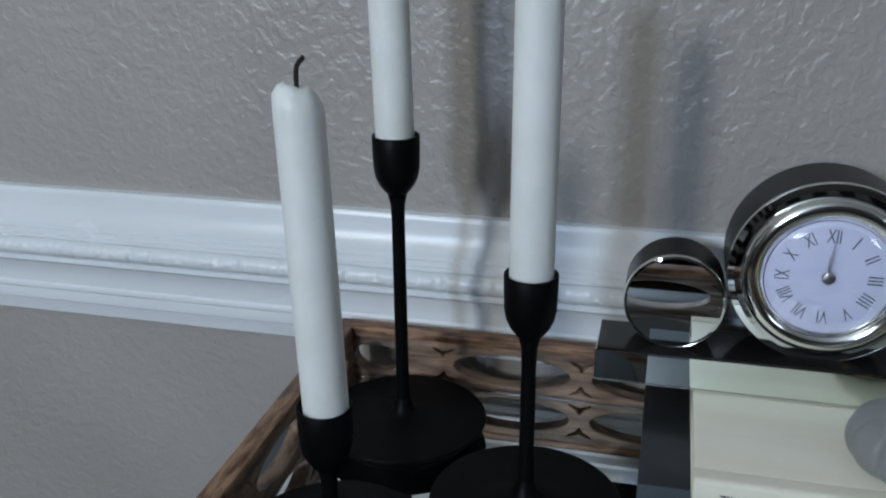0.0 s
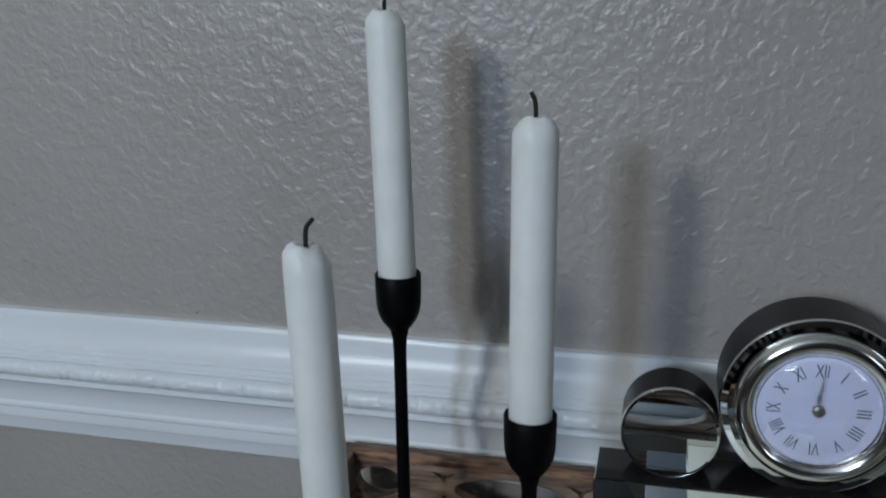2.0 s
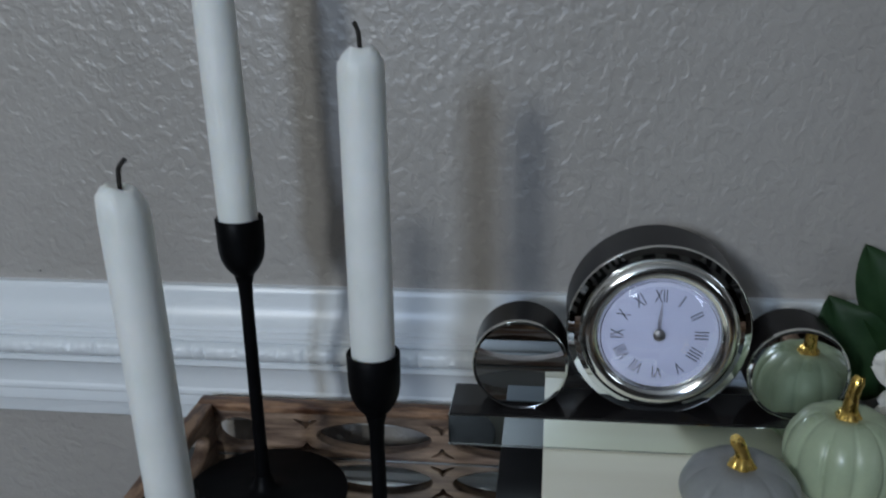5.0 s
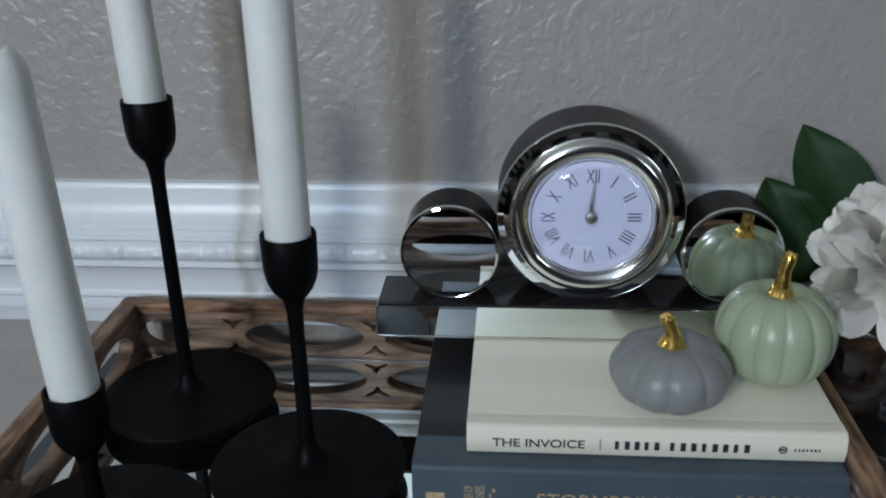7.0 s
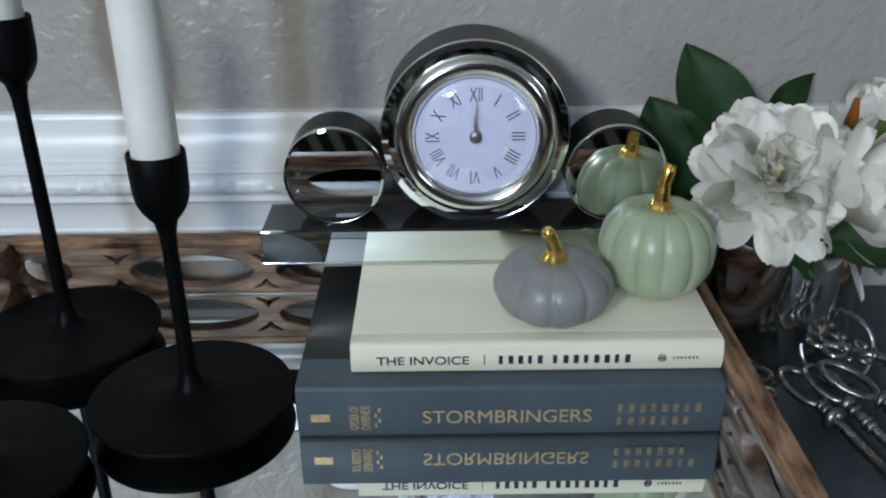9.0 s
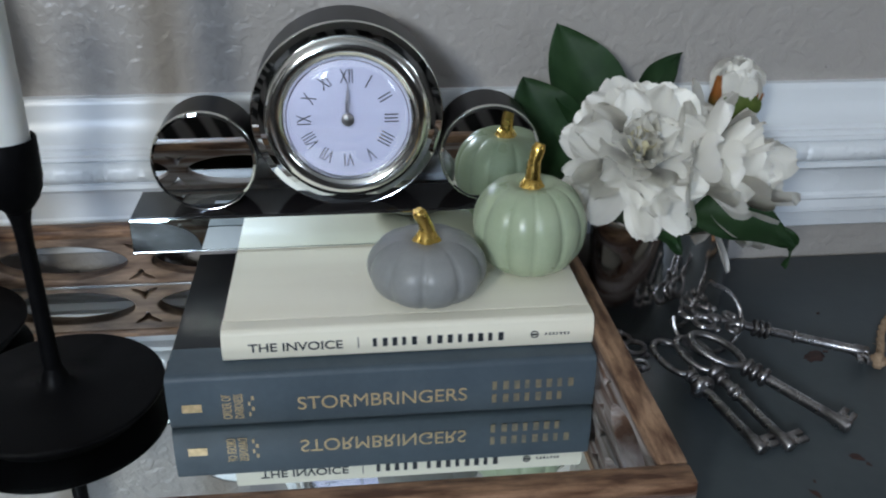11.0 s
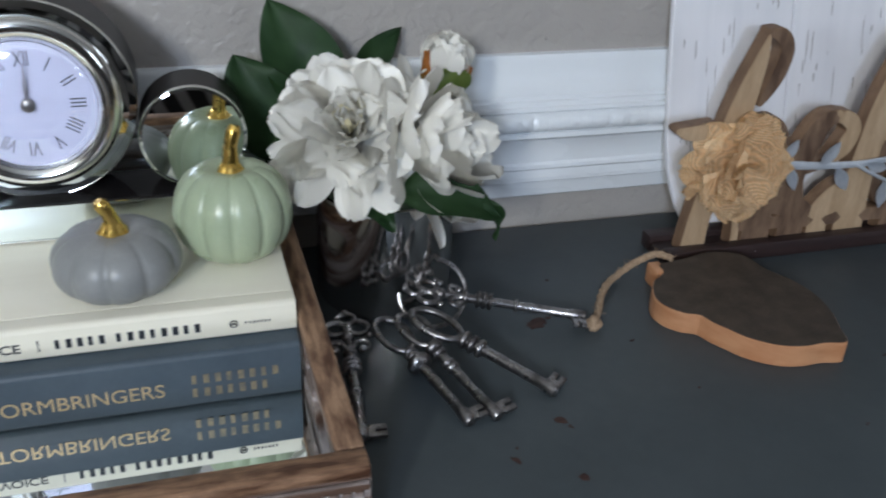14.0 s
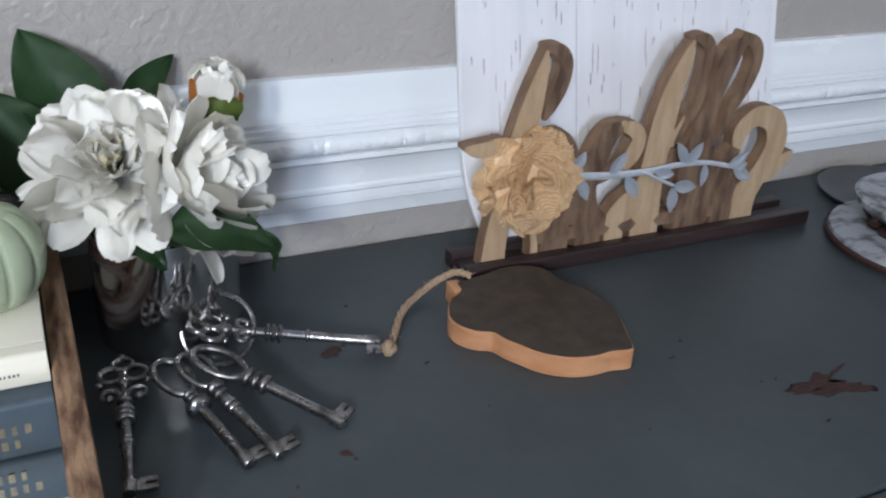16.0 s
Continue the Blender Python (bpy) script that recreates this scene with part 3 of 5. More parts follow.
part("base_board", box(-TW / 2 + TT, TW / 2 - TT, -TD / 2 + TT, TD / 2 - TT, 0.004, 0.0155), TRAYWOOD, tray)
part("mirror_base", box(-TW / 2 + TT + 0.0005, TW / 2 - TT - 0.0005, -TD / 2 + TT + 0.0005, TD / 2 - TT - 0.0005, 0.0156, 0.0195, 0.0006), MIRROR, tray, "clear mirror glass base", False)
for y0, y1 in ((TD / 2 - TT - 0.0018, TD / 2 - TT - 0.0006), (-TD / 2 + TT + 0.0006, -TD / 2 + TT + 0.0032)):
    part("mirror_bevel", box(-TW / 2 + TT + 0.001, TW / 2 - TT - 0.001, y0, y1, 0.0196, 0.0204, 0.0003), PEWTER, tray, "grey bevelled mirror edge", False)
MZ = 0.0195

# ---- candlesticks and candles ----


def candlestick(x, y, cup_top, base_r=0.0612):
    h = cup_top - MZ
    st = thing("candlestick", pose(x, y, MZ), "matt black iron candlestick with a round plate base", "candlestick", "candlesticks on the tray")
    part("base", lathe([(0, 0), (base_r - 0.011, 0), (base_r - 0.0018, 0.0098), (base_r - 0.0002, 0.0118), (base_r, 0.0128), (base_r - 0.0008, 0.0138), (base_r - 0.004, 0.0141), (0.030, 0.0147), (0.013, 0.0162), (0.0080, 0.0200), (0.0060, 0.027), (0.0052, 0.029), (0, 0.029)], 72), BLACK, st)
    part("stem", lathe([(0, 0.028), (0.0052, 0.028), (0.0047, 0.05), (0.0045, h - 0.060), (0.0050, h - 0.048), (0.0066, h - 0.041), (0, h - 0.041)], 28), BLACK, st)
    part("cup", lathe([(0, h - 0.0415), (0.0058, h - 0.0412), (0.0088, h - 0.0382), (0.0120, h - 0.0338), (0.0143, h - 0.0285), (0.0154, h - 0.0225), (0.0157, h - 0.014), (0.0159, h - 0.0008), (0.0153, h), (0.0142, h - 0.0006), (0.0140, h - 0.006), (0.0138, h - 0.026), (0, h - 0.026)], 44), BLACK, st)
    return st


def candle(x, y, bottom, top, lean, seed, bend, slant):
    h = top - bottom
    cd = thing("candle", pose(x, y, bottom, *lean), "white taper candle with a burnt black wick", "candle", "candles in the candlesticks")
    bm = lathe([(0, 0), (0.0128, 0), (0.0130, 0.02), (0.0129, h - 0.014), (0.0125, h - 0.009), (0.0098, h - 0.0045), (0.0070, h - 0.0015), (0.0045, h - 0.0015), (0.002, h - 0.003), (0, h - 0.003)], 40)
    for v in bm.verts:
        if v.co.z > h - 0.012:
            v.co.z -= 0.16 * slant * v.co.x + 0.05 * v.co.y
            v.co.z += 0.0022 * noise.noise((v.co.x * 140 + seed, v.co.y * 140, seed))
    part("wax", bm, WAX, cd, "", True, 60)
    part("wick", tube(smooth_line([(0, 0, h - 0.004), (0.0002 * bend, 0, h + 0.003), (0.0009 * bend, 0, h + 0.0078), (0.0032 * bend, 0.0006, h + 0.0118)], 6), 0.00125, 8), WICK, cd)
    return cd


candlestick(-0.2045, -0.050, 0.1265)
candlestick(-0.2035, 0.096, 0.2455)
candlestick(-0.1000, 0.017, 0.1885)
candle(-0.2030, -0.050, 0.1015, 0.307, (0, -1.5, 0), 1, 1.5, 1.4)
candle(-0.2035, 0.096, 0.2205, 0.4205, (0, -1.2, 0), 5, 1.1, 0.8)
candle(-0.1000, 0.017, 0.1635, 0.3655, (0, 0.2, 0), 9, -0.9, -0.5)

# ---- books ----


def hardback(name, x0, x1, y0, y1, z0, z1, label, cover, spine_mat, wrap):
    """A closed hardback lying flat with its spine to the front (low y)."""
    cx, w, d, t = (x0 + x1) / 2, x1 - x0, y1 - y0, z1 - z0
    bk = thing(name, pose(cx, y0, z0), label, "book", "stacked books")
    bt = 0.0026
    r = 0.0040
    outer = [(wrap, 0.0)] + [(r - r * math.sin(a * math.pi / 16), r - r * math.cos(a * math.pi / 16)) for a in range(9)]
    up = [(y, t - z) for y, z in reversed(outer)]
    mid = [(-0.0012 * math.sin(math.pi * k / 6), r + (t - 2 * r) * k / 6) for k in range(1, 6)]
    path = outer + mid + up
    inner = [(y + (bt if 0 < k < len(path) - 1 and y < wrap - bt else 0), min(max(z, bt), t - bt)) for k, (y, z) in enumerate(path)]
    loop = path + inner[::-1]
    bm = bmesh.new()
    rows = [[bm.verts.new((x, y, z)) for y, z in loop] for x in (-w / 2, w / 2)]
    n = len(loop)
    for k in range(n):
        bm.faces.new((rows[0][k], rows[0][(k + 1) % n], rows[1][(k + 1) % n], rows[1][k]))
    m = len(path)
    for r_ in rows:
        for k in range(m - 1):
            bm.faces.new((r_[k], r_[k + 1], r_[n - 2 - k], r_[n - 1 - k]))
    part("spine", bm, spine_mat, bk, "", True, 30)
    part("back_board", box(-w / 2, w / 2, wrap + 0.0003, d, 0.0, bt, 0.0007), cover, bk)
    part("front_board", box(-w / 2, w / 2, wrap + 0.0010, d, t - bt, t, 0.0007), cover, bk)
    part("pages", box(-w / 2 + 0.004, w / 2 - 0.004, 0.0045, d - 0.004, bt + 0.0002, t - bt - 0.0002), PAPER, bk, "cream page edges", False)
    return bk, w, d, t


storm, SW, SD, ST = hardback("book", -0.0315, 0.2160, -0.0125, 0.1420, MZ, 0.0555, "slate blue hardback with gilt spine lettering and black boards", BOARD, CLOTH, 0.030)
inv, IW, ID, IT = hardback("book", 0.0, 0.2160, 0.0, 0.1430, 0.0556, 0.0760, "ivory hardback with black spine lettering lying on top", IVORY, IVORY, 0.012)


def spine_pose(bk_x0, bk_x1, x, z):
    return pose(x - (bk_x0 + bk_x1) / 2, -0.00125, z, 90, 0, 0)


def ink_bar(x0, x1, z0, z1, y, material, parent, label="plain printed bar"):
    part("print_bar", box(x0, x1, y - 0.0001, y + 0.0003, z0, z1), material, parent, label, False)


IZ = IT / 2
lettering("title", "THE INVOICE", 0.0535, 0.0056, spine_pose(0, 0.216, 0.0418, IZ - 0.0004), INK, inv, "black printed title", bold=0.012)
YI = -0.00125
ink_bar(0.0772 - 0.108, 0.0777 - 0.108, IZ - 0.0036, IZ + 0.0034, YI, INK, inv)


def letter_bars(x0, x1, n, z0, z1, y, material, parent, label, fill=0.5):
    """A name as plain upright bars, one for each letter."""
    step = (x1 - x0) / n
    for k in range(n):
        w = step * (fill if k % 3 else fill * 0.8)
        ink_bar(x0 + k * step, x0 + k * step + w, z0, z1, y, material, parent, label)


letter_bars(0.0858 - 0.108, 0.1140 - 0.108, 5, IZ - 0.0030, IZ + 0.0024, YI, INK, inv, "plain printed bar")
letter_bars(0.1172 - 0.108, 0.1650 - 0.108, 8, IZ - 0.0030, IZ + 0.0024, YI, INK, inv, "plain printed bar")
part("emblem", ring(0.0021, 0.0004, pose(0.1805 - 0.108, YI, IZ - 0.0002, 90), 20), INK, inv)
part("emblem_bar", box(0.1790 - 0.108, 0.1820 - 0.108, YI - 0.0002, YI + 0.0003, IZ - 0.0008, IZ + 0.0004), INK, inv, "", False)
letter_bars(0.1868 - 0.108, 0.2025 - 0.108, 7, IZ - 0.0010, IZ + 0.0007, YI, INK, inv, "plain printed bar")
SC = (-0.0315 + 0.2160) / 2
SZ = 0.0155
lettering("title", "STORMBRINGERS", 0.0980, 0.0088, pose(0.0905 - SC, -0.00125, SZ - 0.0002, 90), GOLDFOIL, storm, "gilt printed title")
lettering("series_title", "ORDER OF", 0.0165, 0.0052, pose(0.0015 - SC, -0.00125, SZ, 90, -90, 0), GOLDFOIL, storm, "small gilt series title")
lettering("series_title", "DARKNESS", 0.0165, 0.0052, pose(0.0082 - SC, -0.00125, SZ, 90, -90, 0), GOLDFOIL, storm, "small gilt series title")
YS = -0.00125
for k in range(4):
    ink_bar(0.0136 + 0.0019 * (k % 2) - SC, 0.0148 + 0.0022 * (k % 2) - SC, SZ - 0.0070 + 0.0036 * k, SZ - 0.0044 + 0.0036 * k, YS, GOLDFOIL, storm, "small gilt ornament")
ink_bar(-0.0235 - SC, -0.0125 - SC, SZ - 0.0027, SZ + 0.0026, YS, GOLDFOIL, storm, "small gilt block")
letter_bars(0.1545 - SC, 0.2060 - SC, 8, SZ + 0.0016, SZ + 0.0074, YS, FADED, storm, "faded gilt printed bar", 0.5)
letter_bars(0.1545 - SC, 0.2000 - SC, 7, SZ - 0.0074, SZ - 0.0016, YS, FADED, storm, "faded gilt printed bar", 0.5)

# ---- clock ----
CX, CZ, CY = 0.0765, 0.1615, 0.1180
BASE_Z = 0.0761
clock = thing("clock", pose(CX, 0.125, BASE_Z), "mirrored glass desk clock with three round drums", "clock")
part("front_pane", box(-0.1435, 0.1435, -0.0215, -0.0190, 0.0010, 0.0245, 0.0007), BASEMIRROR, clock, "mirrored glass front of the base", False)
for q in (-0.1433, 0.1408):
    part("end_pane", box(q, q + 0.0025, -0.0187, 0.0220, 0.0010, 0.0243, 0.0005), BASEMIRROR, clock, "mirrored glass end of the base", False)
part("base_backing", box(-0.1430, 0.1430, 0.0222, 0.0240, 0.0003, 0.0242), SMOKED, clock, "black painted back of the base", False)
part("base_floor", box(-0.1405, 0.1405, -0.0186, 0.0220, 0.0003, 0.0020), SMOKED, clock, "black underside of the base", False)
part("base_top", box(-0.1425, 0.1425, -0.0212, 0.0240, 0.0246, 0.0256, 0.0003), BLACKGLASS, clock, "black mirrored strip on the base", False)
part("front_edge", box(-0.1438, 0.1438, -0.0222, -0.0216, 0.0006, 0.0016, 0.0002), CHROME, clock, "bright lower edge of the glass", False)


def drum(cx, cz, r, y0, y1, parent, bevel):
    m = pose(cx - CX, 0, cz - BASE_Z, 90, 0, 0)
    dy0, dy1 = y0 - 0.125, y1 - 0.125
    b = part("drum_body", lathe([(0, -dy1), (r - 0.001, -dy1), (r, -dy1 + 0.001), (r, -dy0 - 0.0032), (0, -dy0 - 0.0032)], 72, m=m), SMOKED, parent, "smoked black drum side")
    part("mirror_face", lathe([(0, -dy0 - 0.0030), (r - bevel, -dy0 - 0.0030), (r - bevel, -dy0 - 0.0002), (0, -dy0 - 0.0002)], 72, m=m), MIRROR, b, "round mirror face")
    part("bevelled_edge", lathe([(r - bevel + 0.0001, -dy0 - 0.0031), (r - 0.0006, -dy0 - 0.0031), (r - 0.0006, -dy0 - 0.0008), (r - bevel + 0.0001, -dy0 - 0.0003)], 72, m=m), MIRROR, b, "sloping bevel of the mirror")
    part("rim_ring", lathe([(r - 0.0007, -dy0 - 0.0031), (r + 0.0003, -dy0 - 0.0031), (r + 0.0003, -dy0 - 0.0016), (r - 0.0002, -dy0 - 0.0008), (r - 0.0007, -dy0 - 0.0010)], 72, m=m), CHROME, b, "bright rim round the mirror")
    return b


drum(CX, CZ, 0.0619, CY, 0.1680, clock, 0.0048)
drum(CX - 0.0935, 0.1350, 0.0335, CY - 0.004, 0.1530, clock, 0.0022)
drum(CX + 0.0935, 0.1350, 0.0335, CY - 0.004, 0.1530, clock, 0.0022)
mface = pose(0, CY - 0.125, CZ - BASE_Z, 90, 0, 0)
part("bezel", lathe([(0.0535, 0.0002), (0.0533, 0.0030), (0.0512, 0.0066), (0.0475, 0.0082), (0.0430, 0.0070), (0.0402, 0.0038), (0.0390, 0.0004)], 80, m=mface), CHROME, clock, "polished chrome bezel")
dial = part("dial", lathe([(0.0, 0.0008), (0.0394, 0.0008), (0.0394, 0.0018), (0.0, 0.0018)], 72, m=mface), DIAL, clock, "white dial with black roman numerals")
for h, s in enumerate(("XII", "I", "II", "III", "IIII", "V", "VI", "VII", "VIII", "IX", "X", "XI")):
    a = radians(30 * h)
    w = {"XII": 0.0090, "I": 0.0010, "II": 0.0036, "III": 0.0062, "IIII": 0.0085, "V": 0.0052, "VI": 0.0072, "VII": 0.0086, "VIII": 0.0105, "IX": 0.0072, "X": 0.0055, "XI": 0.0070}[s]
    rr = 0.0280
    lettering("numeral", s, w * 0.92, 0.0090, pose(rr * math.sin(a), CY - 0.125 - 0.0020, CZ - BASE_Z + rr * math.cos(a), 90, 0, 0) @ pose(0, 0, 0, 0, 0, -30 * h), INK, dial, depth=0.0001)
part("hour_hand", slab([(-0.0004, CZ - BASE_Z - 0.004), (0.0004, CZ - BASE_Z - 0.004), (0.0004, CZ - BASE_Z + 0.007), (0.0015, CZ - BASE_Z + 0.011), (0.0004, CZ - BASE_Z + 0.0165), (0, CZ - BASE_Z + 0.0185), (-0.0004, CZ - BASE_Z + 0.0165), (-0.0015, CZ - BASE_Z + 0.011), (-0.0004, CZ - BASE_Z + 0.007)], CY - 0.1282, CY - 0.1278, axis="y"), HANDGREY, clock, "thin pewter hand", False)
part("minute_hand", slab([(-0.0005, -0.005), (0.0005, -0.005), (0.0006, 0.010), (0.0015, 0.014), (0.0010, 0.0245), (0.0005, 0.0245), (-0.0006, 0.014), (-0.0002, 0.010)], CY - 0.1290, CY - 0.1286, axis="y"), HANDGREY, clock, "thin pewter hand", False)
for hd in clock.children:
    if hd.name.startswith("minute_hand"):
        hd.location.z = CZ - BASE_Z
part("hand_cap", lathe([(0, 0.0020), (0.0041, 0.0020), (0.0041, 0.0044), (0.0030, 0.0052), (0, 0.0056)], 24, m=mface), PEWTER, clock)
arc = np.linspace(0.10, math.pi / 2, 12)[:-1]
shell = [(0.0398 * math.cos(a), 0.0040 + 0.0075 * math.sin(a)) for a in arc] + [(0, 0.0115)]
dome = part("dial_glass", lathe(shell + [(0, 0.0107)] + [(0.0390 * math.cos(a), 0.0034 + 0.0073 * math.sin(a)) for a in arc[::-1]] + [shell[0]], 64, m=mface), DOME, clock, "domed glass over the dial")
dome.visible_shadow = False

# ---- pumpkins ----


def pumpkin(name, x, y, r, h, ribs, glaze, label, turn, stem_h, stem_lean, pinch):
    pk = thing(name, pose(x, y, 0.0761, 0, 0, turn), label, "pumpkin", "ceramic pumpkins on the books")
    prof = []
    n = 26
    for i in range(n + 1):
        u = i / n
        a = -math.pi / 2 + math.pi * u
        rr = r * abs(math.cos(a)) ** pinch
        z = h * (0.5 + 0.5 * math.sin(a))
        if u < 0.16:
            z = max(z, 0.0)
        if i == n:
            rr = 0
        prof.append((rr if 0 < i < n else 0.0, max(z - 0.0010, 0.0)))
    bm = lathe(prof, ribs * 12, ribs, 0.068, 0.5)
    for v in bm.verts:
        d = math.hypot(v.co.x, v.co.y)
        if v.co.z > h * 0.6:
            v.co.z -= 0.10 * h * math.exp(-(d / (0.28 * r)) ** 2)
    part("body", bm, glaze, pk, "", True, 80)
    z0 = h * 0.89
    line = smooth_line([(0, 0, z0 - 0.003), (0.0005, 0, z0 + 0.2 * stem_h), (0.25 * stem_lean, 0, z0 + 0.6 * stem_h), (stem_lean, 0, z0 + stem_h)], 7)
    rad = list(np.interp(np.linspace(0, 1, len(line)), [0, 0.08, 0.3, 0.65, 0.9, 1], [0.0098, 0.0085, 0.0052, 0.0040, 0.0043, 0.0030]))
    part("stem", tube(line, rad, 14), GOLD, pk, "shiny gold stem", True, 60)
    flare = lathe([(0.0, z0 - 0.004), (0.0135, z0 - 0.0022), (0.0118, z0 - 0.0006), (0.0092, z0 + 0.0012), (0.0070, z0 + 0.0038), (0.0052, z0 + 0.0070), (0, z0 + 0.0075)], 50, 5, 0.22, 0.8)
    part("stem_flare", flare, GOLD, pk, "", True, 80)
    return pk


pumpkin("ceramic_pumpkin", 0.1205, 0.0370, 0.0362, 0.0390, 10, GREY_GLAZE, "small matt grey ceramic pumpkin with gold stem", 10, 0.0205, -0.006, 0.62)
pumpkin("ceramic_pumpkin", 0.1885, 0.0670, 0.0364, 0.0600, 12, GREEN_GLAZE, "glossy pale green ceramic pumpkin with gold stem", 25, 0.0290, 0.005, 0.66)

# ---- vase and flowers ----
VX, VY, VR, VH = 0.2985, 0.1280, 0.0495, 0.088
vase = thing("vase", pose(VX, VY, 0), "silvered glass cylinder vase with vertical reflections", "vase")
part("glass_wall", lathe([(0, 0.0), (VR - 0.006, 0.0), (VR - 0.001, 0.002), (VR, 0.006), (VR, VH - 0.001), (VR - 0.001, VH), (VR - 0.0025, VH - 0.001), (VR - 0.0025, 0.008), (0, 0.008)], 80), VASE, vase)
part("foam_fill", lathe([(0, 0.0082), (VR - 0.003, 0.0082), (VR - 0.003, VH - 0.02), (0, VH - 0.018)], 32), LEAF, vase, "dark green filling inside the vase")


def petal_mesh(length, width, cup, curl, ruffle, seed, nu=11, nv=13):
    """A spoon-shaped petal that grows along +y from the origin; z is its inner face. Its rim is wavy and its tip round."""
    bm = bmesh.new()
    rows = []
    for i in range(nv):
        v = i / (nv - 1)
        if v < 0.6:
            q = v / 0.6
            w = 0.24 + 0.76 * q * q * (3 - 2 * q)
        else:
            w = max(0.16, 1 - ((v - 0.6) / 0.4) ** 2.6) ** 0.5
        w *= width
        row = []
        for k in range(nu):
            u = -1 + 2 * k / (nu - 1)
            rim = ruffle * v * v * noise.noise((u * 1.9 + seed * 3.1, v * 2.1, seed * 0.73))
            notch = 0.55 * ruffle * v ** 6 * noise.noise((u * 4.5, seed * 2.3, 5.0))
            y = length * math.sin(v * (0.9 + curl)) / (0.9 + curl) + notch
            z = cup * width * 0.5 * (u * u) * (0.35 + 0.65 * v) + curl * length * 0.62 * v * v + rim * (0.4 + abs(u))
            row.append(bm.verts.new((u * w / 2, y, z)))
        rows.append(row)
    for a, b in zip(rows, rows[1:]):
        for k in range(nu - 1):
            bm.faces.new((a[k], a[k + 1], b[k + 1], b[k]))
    bmesh.ops.solidify(bm, geom=bm.faces[:], thickness=0.0004)
    return bm


def bank(material, length, width, cup, curl, ruffle, n, seed):
    """A few unlike petals of one size, to be shared by many objects."""
    rnd = random.Random(seed)
    meshes = []
    for i in range(n):
        bm = petal_mesh(length * rnd.uniform(0.92, 1.08), width * rnd.uniform(0.85, 1.15), cup * rnd.uniform(0.7, 1.3), curl * rnd.uniform(0.7, 1.3), ruffle, seed * 7.7 + i)
        o = finish("petal", bm, material, None, "", True, 100)
        meshes.append(o.data)
        bpy.data.objects.remove(o)
    return meshes


GUARD = bank(PETAL, 0.055, 0.029, 0.16, -0.20, 0.0032, 8, 1)
LONG = bank(PETAL, 0.059, 0.019, 0.22, -0.10, 0.0032, 5, 2)
MIDDLE = bank(PETAL, 0.050, 0.025, 0.20, -0.22, 0.0034, 8, 3)
SMALL = bank(PETAL, 0.043, 0.020, 0.24, -0.18, 0.0034, 6, 4)
INNER = bank(PETAL_IN, 0.034, 0.014, 0.3, -0.08, 0.0034, 4, 5)
CUPPED = bank(PETAL, 0.058, 0.031, 0.30, 0.12, 0.0030, 7, 7)
FOLDED = bank(PETAL, 0.047, 0.032, 0.32, 0.26, 0.0030, 5, 6)


def peony(m, label, size, seed, rings, long_arc=None):
    """rings: petal bank, count, lift over the flower's plane, distance of the foot from the axis; long_arc: a stretch of turn with narrow petals."""
    fl = thing("peony", m, label, "flower", "flowers in the vase")
    rnd = random.Random(seed)
    for n, (petals, count, lift, foot) in enumerate(rings):
        for i in range(count):
            az = 360 / count * (i + 0.5 * (n % 2)) + rnd.uniform(-9, 9)
            use = LONG if long_arc and n < 3 and long_arc[0] < az % 360 < long_arc[1] else petals
            o = new("petal", use[rnd.randrange(len(use))])
            o.parent = fl
            k = size * rnd.uniform(0.9, 1.1)
            o.matrix_local = pose(0, 0, 0.0012 * n, 0, 0, az) @ pose(0, foot * size, 0, lift + rnd.uniform(-7, 7), rnd.uniform(-12, 12), rnd.uniform(-8, 8)) @ Matrix.Diagonal((k, k, k, 1))
    part("flower_core", lathe([(0, -0.012), (0.006, -0.010), (0.009, -0.002), (0.006, 0.006), (0, 0.009)], 16), PETAL_IN, fl)
    part("stem", tube([(0, 0, -0.010), (0, 0.004, -0.028), (0, 0.012, -0.046)], 0.0022, 8), LEAF, fl, "green wrapped wire stem")
    return fl


peony(pose(0.2700, 0.110, 0.1300, 48, -12, 0), "large open cream white silk peony", 1.0, 3,
      ((GUARD, 12, 12, 0.006), (GUARD, 12, 25, 0.006), (GUARD, 11, 37, 0.005), (MIDDLE, 11, 49, 0.005), (MIDDLE, 10, 60, 0.005), (SMALL, 9, 70, 0.004), (SMALL, 7, 79, 0.003), (SMALL, 5, 87, 0.0015), (INNER, 4, 80, 0.001)), (80, 175))
peony(pose(0.3010, 0.092, 0.1230, 32, 64, 0), "half open cream white silk peony", 1.12, 8,
      ((GUARD, 8, 26, 0.006), (CUPPED, 9, 38, 0.008), (CUPPED, 8, 52, 0.008), (CUPPED, 7, 66, 0.007), (CUPPED, 5, 78, 0.005)))


